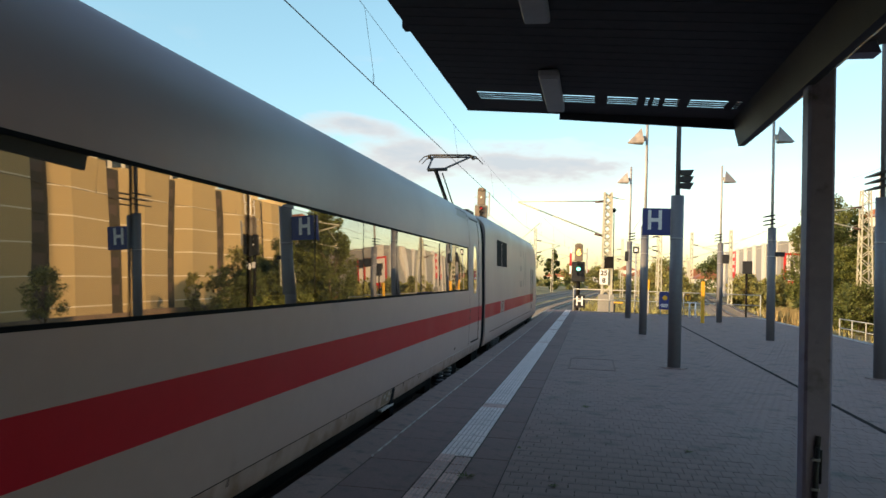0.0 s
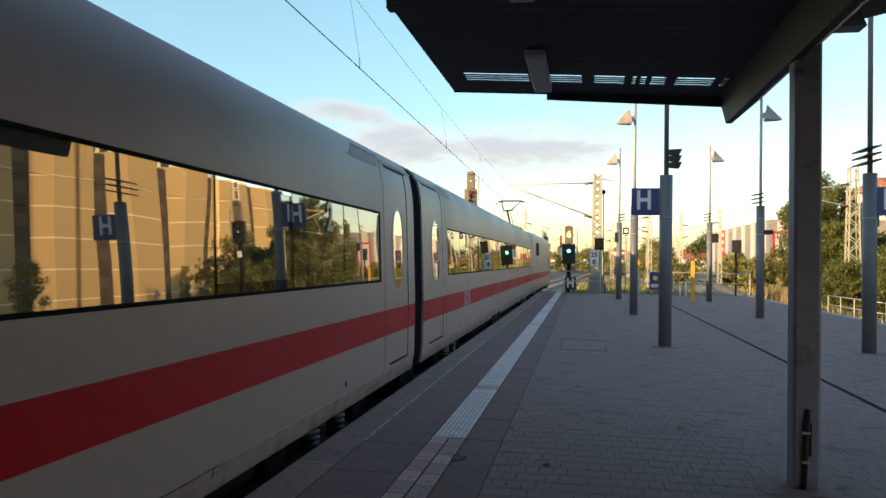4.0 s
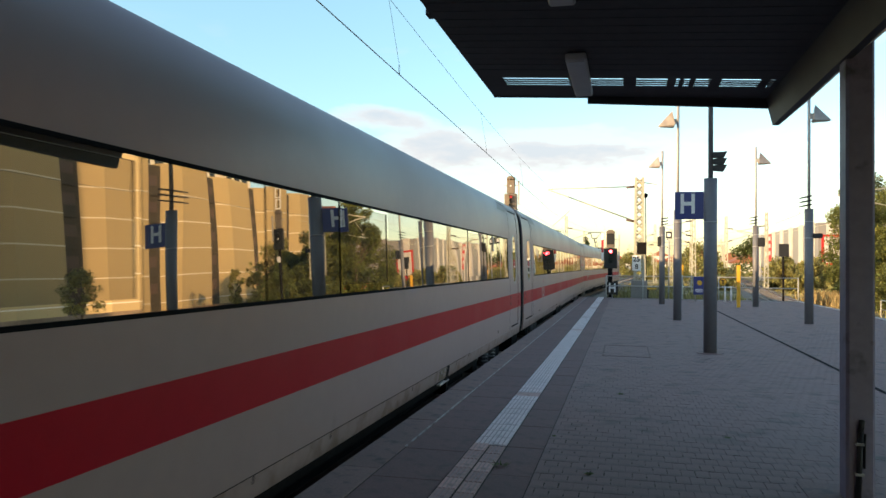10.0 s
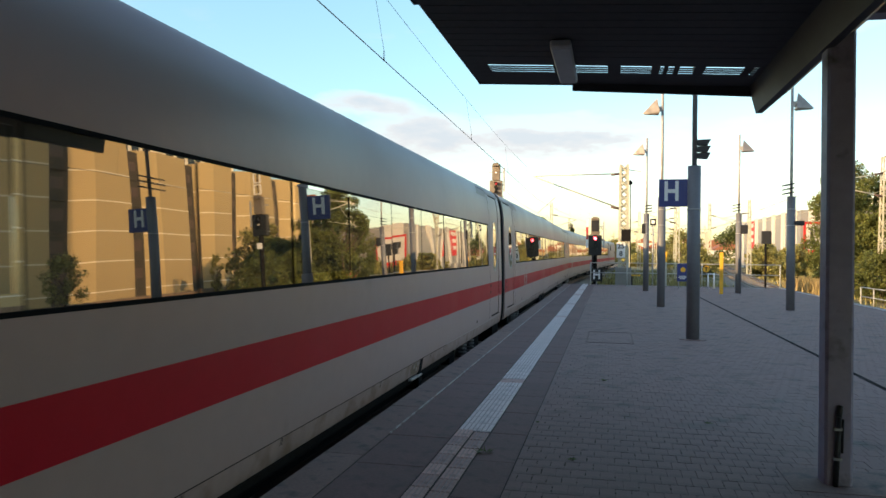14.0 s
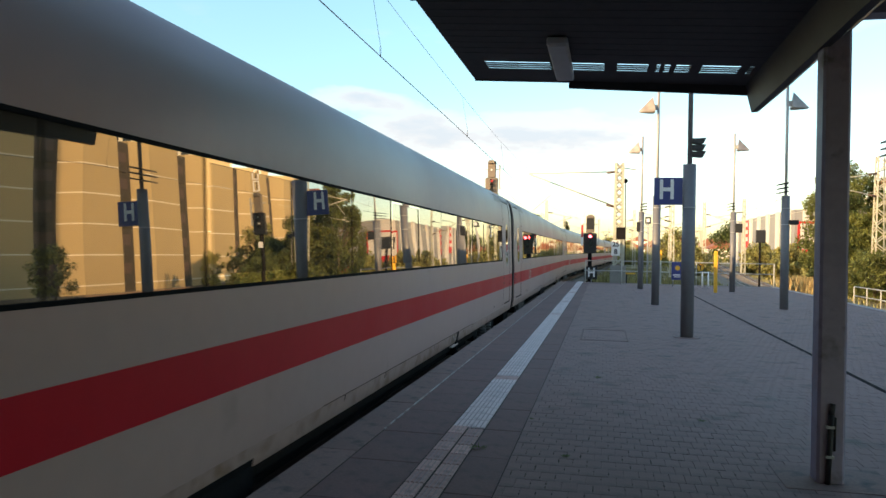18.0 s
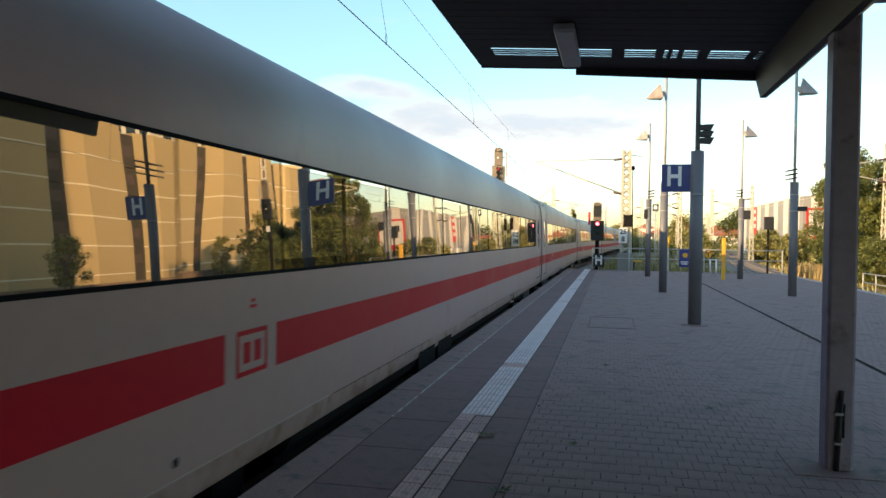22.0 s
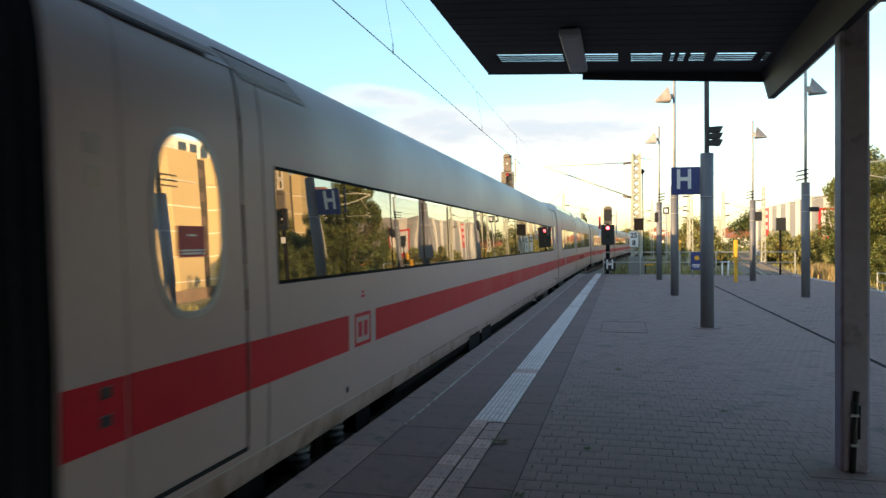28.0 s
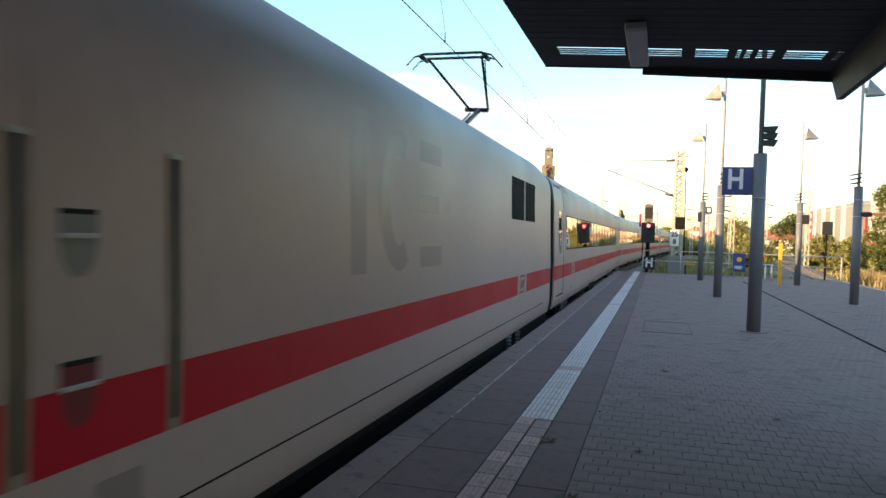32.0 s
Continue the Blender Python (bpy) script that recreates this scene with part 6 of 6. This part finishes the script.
def far_house(x, y, w, d, h, mat, label):
    ob = thing("house", label, "building", (x, y, -0.87), "far houses")
    bm = bmesh.new()
    boxes(bm, -w / 2, w / 2, -d / 2, d / 2, 0, h)
    part("wall", bm, mat, ob)
    bm = bmesh.new()
    prism(bm, [(-w / 2 - 0.4, h), (0, h + w * 0.28), (w / 2 + 0.4, h)], -d / 2 - 0.3, d / 2 + 0.3)
    part("roof", bm, M_BRICK, ob, "red tiled roof")
    for k in range(3):
        for j in range(2):
            bm = bmesh.new()
            boxes(bm, -w / 2 + w * (k + 0.5) / 3 - 0.5, -w / 2 + w * (k + 0.5) / 3 + 0.5, -d / 2 - 0.03, -d / 2 + 0.02, 0.3 + j * 1.6, 1.4 + j * 1.6)
            part("window", bm, M_HOUSEGLASS, ob)


for x, y, w, d, h in ((34, 215, 14, 10, 3.6), (52, 230, 16, 12, 4.5), (70, 220, 14, 12, 4), (-14, 330, 13, 9, 3.2), (-2, 345, 10, 9, 4.2), (10, 335, 14, 9, 3.4), (21, 350, 11, 9, 4.6), (31, 330, 12, 9, 4.0), (44, 340, 13, 9, 5.2), (58, 350, 12, 10, 5.0), (16, 372, 9, 9, 7.4), (38, 380, 10, 9, 8.0)):
    far_house(x, y, w, d, h, M_BAND if int(x) % 3 else M_FACADE, "far pale house with a red roof among trees")



def gabled_house():
    """A rendered house past the long one, its gable towards the tracks."""
    ob = thing("house", "pale rendered house with a red roof past the long house", "building", (0, 0, -0.87))
    bm = bmesh.new()
    boxes(bm, 42.0, 54.0, 112.6, 129.0, 0, 13.6)
    boxes(bm, 43.0, 54.0, 129.0, 146.0, 0, 12.4)
    wall = part("wall", bm, M_BAND, ob, "pale rendered walls")
    bm = bmesh.new()
    lo = [[bm.verts.new((x, y, z)) for y, z in ((112.0, 13.55), (117.5, 15.2), (129.6, 14.0), (129.6, 13.6), (112.0, 13.4))] for x in (41.5, 54.4)]
    for i in range(5):
        bm.faces.new((lo[0][i], lo[0][(i + 1) % 5], lo[1][(i + 1) % 5], lo[1][i]))
    bm.faces.new(lo[0][::-1])
    bm.faces.new(lo[1])
    part("roof", bm, M_BRICK, ob, "low red tiled roof")
    for x, ya in ((42.0, 114.0), (42.0, 118.4), (42.0, 122.8), (43.0, 131.0), (43.0, 135.4), (43.0, 139.8)):
        for z in (3.2, 6.2, 9.2):
            bm = bmesh.new()
            boxes(bm, x - 0.04, x + 0.02, ya, ya + 1.8, z, z + 1.6)
            part("window", bm, M_HOUSEGLASS, wall, "dark window")


gabled_house()
# unseen tall block behind, across the tracks, added to cast the platform's shade
floor_slab("station_house", -20, -13.4, -90, 6.2, -0.87, 45, M_BRICK, "unseen tall block added across the tracks to cast shade", "building")


# ---- paving pieces, last ----
def strip_tiles():
    """Coping, slabs and the tactile strip along the edge, piece by piece."""
    shared = {}

    def lay(name, x0, x1, y0, y1, mat, parent, z=0.0, ribs=0):
        key = (name, round(x1 - x0, 3), round(y1 - y0, 3), mat.name)
        if key not in shared:
            bm_ = bmesh.new()
            g = 0.004
            w, l = (x1 - x0) / 2 - g, (y1 - y0) / 2 - g
            b = 0.004
            lo = [bm_.verts.new((sx * w, sy * l, -0.05)) for sx, sy in ((-1, -1), (1, -1), (1, 1), (-1, 1))]
            mi = [bm_.verts.new((sx * w, sy * l, -b)) for sx, sy in ((-1, -1), (1, -1), (1, 1), (-1, 1))]
            hi = [bm_.verts.new((sx * (w - b), sy * (l - b), 0)) for sx, sy in ((-1, -1), (1, -1), (1, 1), (-1, 1))]
            for r0, r1 in ((lo, mi), (mi, hi)):
                for i in range(4):
                    bm_.faces.new((r0[i], r0[(i + 1) % 4], r1[(i + 1) % 4], r1[i]))
            bm_.faces.new(hi)
            for i in range(ribs):
                xx = -w + (i + 0.5) * 2 * w / ribs
                boxes(bm_, xx - w / ribs * 0.7, xx + w / ribs * 0.7, -l + b, l - b, 0.0, 0.005)
            shared[key] = mesh_of(name, bm_, mat)
            if ribs:
                # the grooves' shade between the ribs is put into a darker colour
                shared[key].materials.append(M_GROOVE)
                shared[key].polygons[8].material_index = 1
        ob = new(name, shared[key])
        ob.parent = parent
        rr_ = rq.uniform(-1, 1)
        ob.matrix_basis = pose((x0 + x1) / 2, (y0 + y1) / 2, z + 0.0012 * rr_, 0.12 * rq.uniform(-1, 1), 0.12 * rq.uniform(-1, 1), 0)

    rq = random.Random(21)
    coping = thing("coping", "row of pale concrete coping slabs along the platform edge", "kerb", kind="structure")
    slabs = thing("slab_paving", "dark grey slabs beside the tactile strip", "paving", kind="structure")
    tact = thing("tactile_strip", "white ribbed tactile strip, bare and brown near its start", "tactile paving", kind="structure")
    y = -8.0
    while y < P_END:
        lay("coping_slab", -2.33, -1.985, y, min(y + 2.0, P_END), M_COPING, coping, 0.004)
        y += 2.0
    y = -8.45
    while y < P_END:
        e = min(y + 0.95, P_END)
        lay("slab", -1.98, -1.40, y, e, M_SLAB, slabs)
        lay("slab", -1.072, -0.725, y + 0.3, min(e + 0.3, P_END), M_SLAB, slabs)
        y += 0.95
    y = 3.8
    while y < 7.05:
        lay("bare_tile", -1.396, -1.242, y, y + 0.296, M_BARETILE, tact, 0.0, 4)
        lay("bare_tile", -1.232, -1.078, y - 0.08, y + 0.216, M_BARETILE, tact, 0.0, 4)
        y += 0.302
    y = 7.09
    k = 0
    while y < P_END:
        bare = k in (9, 43, 60, 78, 79, 92, 93)
        lay("bare_slab" if bare else "tactile_tile", -1.396, -1.078, y, y + 0.302, M_BARETILE if bare else M_TACTILE, tact, 0.0, 0 if bare else 7)
        y += 0.302
        k += 1
    bm_ = bmesh.new()
    boxes(bm_, -1.992, -1.978, 6.8, P_END, -0.02, 0.0075)
    one_mesh("edge_line", bm_, M_WHITELINE, "thin worn white line along the coping", "marking", "structure")
    bm_ = bmesh.new()
    boxes(bm_, 8.36, 8.62, 2, P_END, -0.02, 0.006)
    one_mesh("edge_line", bm_, M_WHITELINE, "white line along the other platform edge", "marking", "structure")
    bm_ = bmesh.new()
    boxes(bm_, 0.9, 4.3, 40.1, 40.25, -0.02, 0.006)
    boxes(bm_, 6.6, 8.3, 40.1, 40.25, -0.02, 0.006)
    one_mesh("end_line", bm_, M_WHITELINE, "white line before the railing", "marking", "structure")
    bm_ = bmesh.new()
    boxes(bm_, 3.44, 3.51, -10, 36, -0.04, 0.004)
    one_mesh("drain", bm_, M_UNDER, "dark drainage channel across the paving", "drain", "structure")
    floor_slab("slab_bed", -2.3, -0.722, -70, P_END, -0.03, -0.0045, M_MOSS, "dark earth in the joints under the slabs", "paving")
    floor_slab("paving_bed", -0.72, 8.34, -70, 3.28, -0.008, -0.001, M_PAVER, "grey paving farther along the platform", "paving")
    # the paving, the nearest pieces singly
    pav = thing("paving", "grey concrete pavers with sandy joints", "paving", kind="structure")
    W_, L_, g = 0.112, 0.21, 0.0019
    bm_ = bmesh.new()
    v = boxes(bm_, -W_ / 2 + g, W_ / 2 - g, -L_ / 2 + g, L_ / 2 - g, -0.05, 0)
    one = mesh_of("paver", bm_, M_PAVER)
    verts, faces, placed = [], [], 0
    j, y = 0, 3.4
    while y < 39.6:
        far = y > 24
        lw = W_ * (2 if far else 1)
        x = -0.72 + W_ / 2 + (W_ / 2 if j % 2 else 0)
        if j % 2:
            n = len(verts)
            for zz in (0.0, -0.04):
                verts += [(-0.718, y - L_ / 2 + g, zz), (-0.668, y - L_ / 2 + g, zz), (-0.668, y + L_ / 2 - g, zz), (-0.718, y + L_ / 2 - g, zz)]
            faces.append((n, n + 1, n + 2, n + 3))
        while x < 8.34:
            dz, tx, ty = rq.uniform(-0.0012, 0.0012), rq.uniform(-0.004, 0.004), rq.uniform(-0.004, 0.004)
            if placed < 300 and -0.7 < x < 1.5 and 4.6 < y:
                p_ = new("paver", one)
                p_.parent = pav
                p_.matrix_basis = pose(x, y, dz, tx * 57, ty * 57, 0)
                placed += 1
            else:
                n = len(verts)
                w, l = lw / 2 - g, L_ / 2 - g
                for zz in (0.0, -0.04):
                    for sx, sy in ((-1, -1), (1, -1), (1, 1), (-1, 1)):
                        verts.append((x + sx * w, y + sy * l, zz + dz + (sx * w * ty + sy * l * tx if zz == 0 else 0)))
                faces.append((n, n + 1, n + 2, n + 3))
                for i in range(4):
                    faces.append((n + i, n + 4 + i, n + 4 + (i + 1) % 4, n + (i + 1) % 4))
            x += lw
        y += L_
        j += 1
    me_ = bpy.data.meshes.new("pavers")
    me_.from_pydata(verts, [], faces)
    me_.materials.append(M_PAVERS)
    rest = new("pavers", me_)
    rest.parent = pav
    tagged(rest, "grey concrete pavers farther off", kind="stuff")
    mh = thing("manhole_cover", "square paved manhole cover with a steel rim", "manhole", (0.03, 15.6, 0))
    bm_ = bmesh.new()
    for a, b, c, d in ((-0.45, 0.45, -1.0, -0.96), (-0.45, 0.45, 0.96, 1.0), (-0.45, -0.42, -0.96, 0.96), (0.42, 0.45, -0.96, 0.96)):
        boxes(bm_, a, b, c, d, -0.02, 0.006)
    part("rim", bm_, M_JOINT, mh, "worn dusty rim")


strip_tiles()
# moss and dirt in the joints, thickest beside the slabs
verts, faces, rnd = [], [], random.Random(8)
for k in range(1500):
    j, i = rnd.randint(0, 60), int(abs(rnd.gauss(0, 9)))
    x = -0.72 + 0.112 * i + (0.056 if j % 2 else 0.0)
    y = 3.4 + 0.21 * j
    if x > 2.5 or rnd.random() < 0.25 * (y - 3.4) / 12.6:
        continue
    w, l = rnd.uniform(0.003, 0.006), rnd.uniform(0.008, 0.032)
    y += rnd.uniform(-0.05, 0.05)
    n = len(verts)
    verts += [(x - w, y - l, 0.0022), (x + w, y - l, 0.0022), (x + w * rnd.uniform(0.3, 1), y + l, 0.0022), (x - w, y + l * rnd.uniform(0.5, 1), 0.0022)]
    faces.append((n, n + 1, n + 2, n + 3))
me = bpy.data.meshes.new("moss")
me.from_pydata(verts, [], faces)
me.materials.append(M_MOSS)
tagged(new("moss", me), "dark moss and dirt in the paving joints", "moss", kind="stuff")
# weeds in the joints
for wx, wy, ws in ((-1.02, 6.35, 0.10), (-0.7, 5.0, 0.09), (-0.28, 6.3, 0.05), (-0.05, 10.3, 0.06), (1.0, 8.0, 0.05), (-0.68, 7.6, 0.03)):
    vs, fs, rw = [], [], random.Random(int(wx * 100))
    for k in range(60):
        a, l = rw.uniform(0, 6.28), ws * rw.uniform(0.3, 1)
        p = Vector((wx + math.cos(a) * l * 0.6, wy + math.sin(a) * l * 0.6, 0.004))
        q = Vector((math.cos(a), math.sin(a), rw.uniform(0.1, 0.6))) * l * 0.6
        s = Vector((-math.sin(a), math.cos(a), 0)) * 0.006
        n = len(vs)
        vs += [p - s, p + s, p + q]
        fs.append((n, n + 1, n + 2))
    me = bpy.data.meshes.new("weed")
    me.from_pydata(vs, [], fs)
    me.materials.append(M_LEAF_DARK)
    tagged(new("weed", me), "small green weed in a paving joint", "plant", "weeds in the joints")


# ---- what moves ----
RUN = (17.297, 174.309, -41.163, 245.444, -168.693, 38.132)


def lead(t):
    """How far along the track the middle of the first gangway is at t seconds."""
    return sum(k * (t / 32) ** n for n, k in enumerate(RUN))


def on_track(y, a, b, turned=False):
    """A car whose coupled end is at y, on bogies a and b metres from it, following the rails."""
    s = -1 if turned else 1
    p, q = [Vector((TRACK_X + bend(y + s * d), y + s * d, RAIL_Z)) for d in (a, b)]
    way = (q - p).normalized()
    o = p - way * a
    return pose(o.x, o.y, o.z, 0, 0, math.degrees(math.atan2(-way.x, way.y)))


def motions():
    times = [k * 0.5 for k in range(65)]
    for number, car in COACHES.items():
        walk(car, [(t, on_track(lead(t) - PITCH * number + BELLOWS / 2, 3.4, BODY - 3.4)) for t in times])
    walk(front_head, [(t, on_track(lead(t) + BELLOWS / 2, 3.4, 15.6)) for t in times])
    walk(rear_head, [(t, on_track(lead(t) - PITCH * 9 - BELLOWS / 2, 3.4, 15.6, True)) for t in times])
    for shade, there, before, after in SHADES:
        walk(shade, [(0, pose(*there(before))), (6.7, pose(*there(before))), (6.8, pose(*there(after))), (32, pose(*there(after)))])


motions()
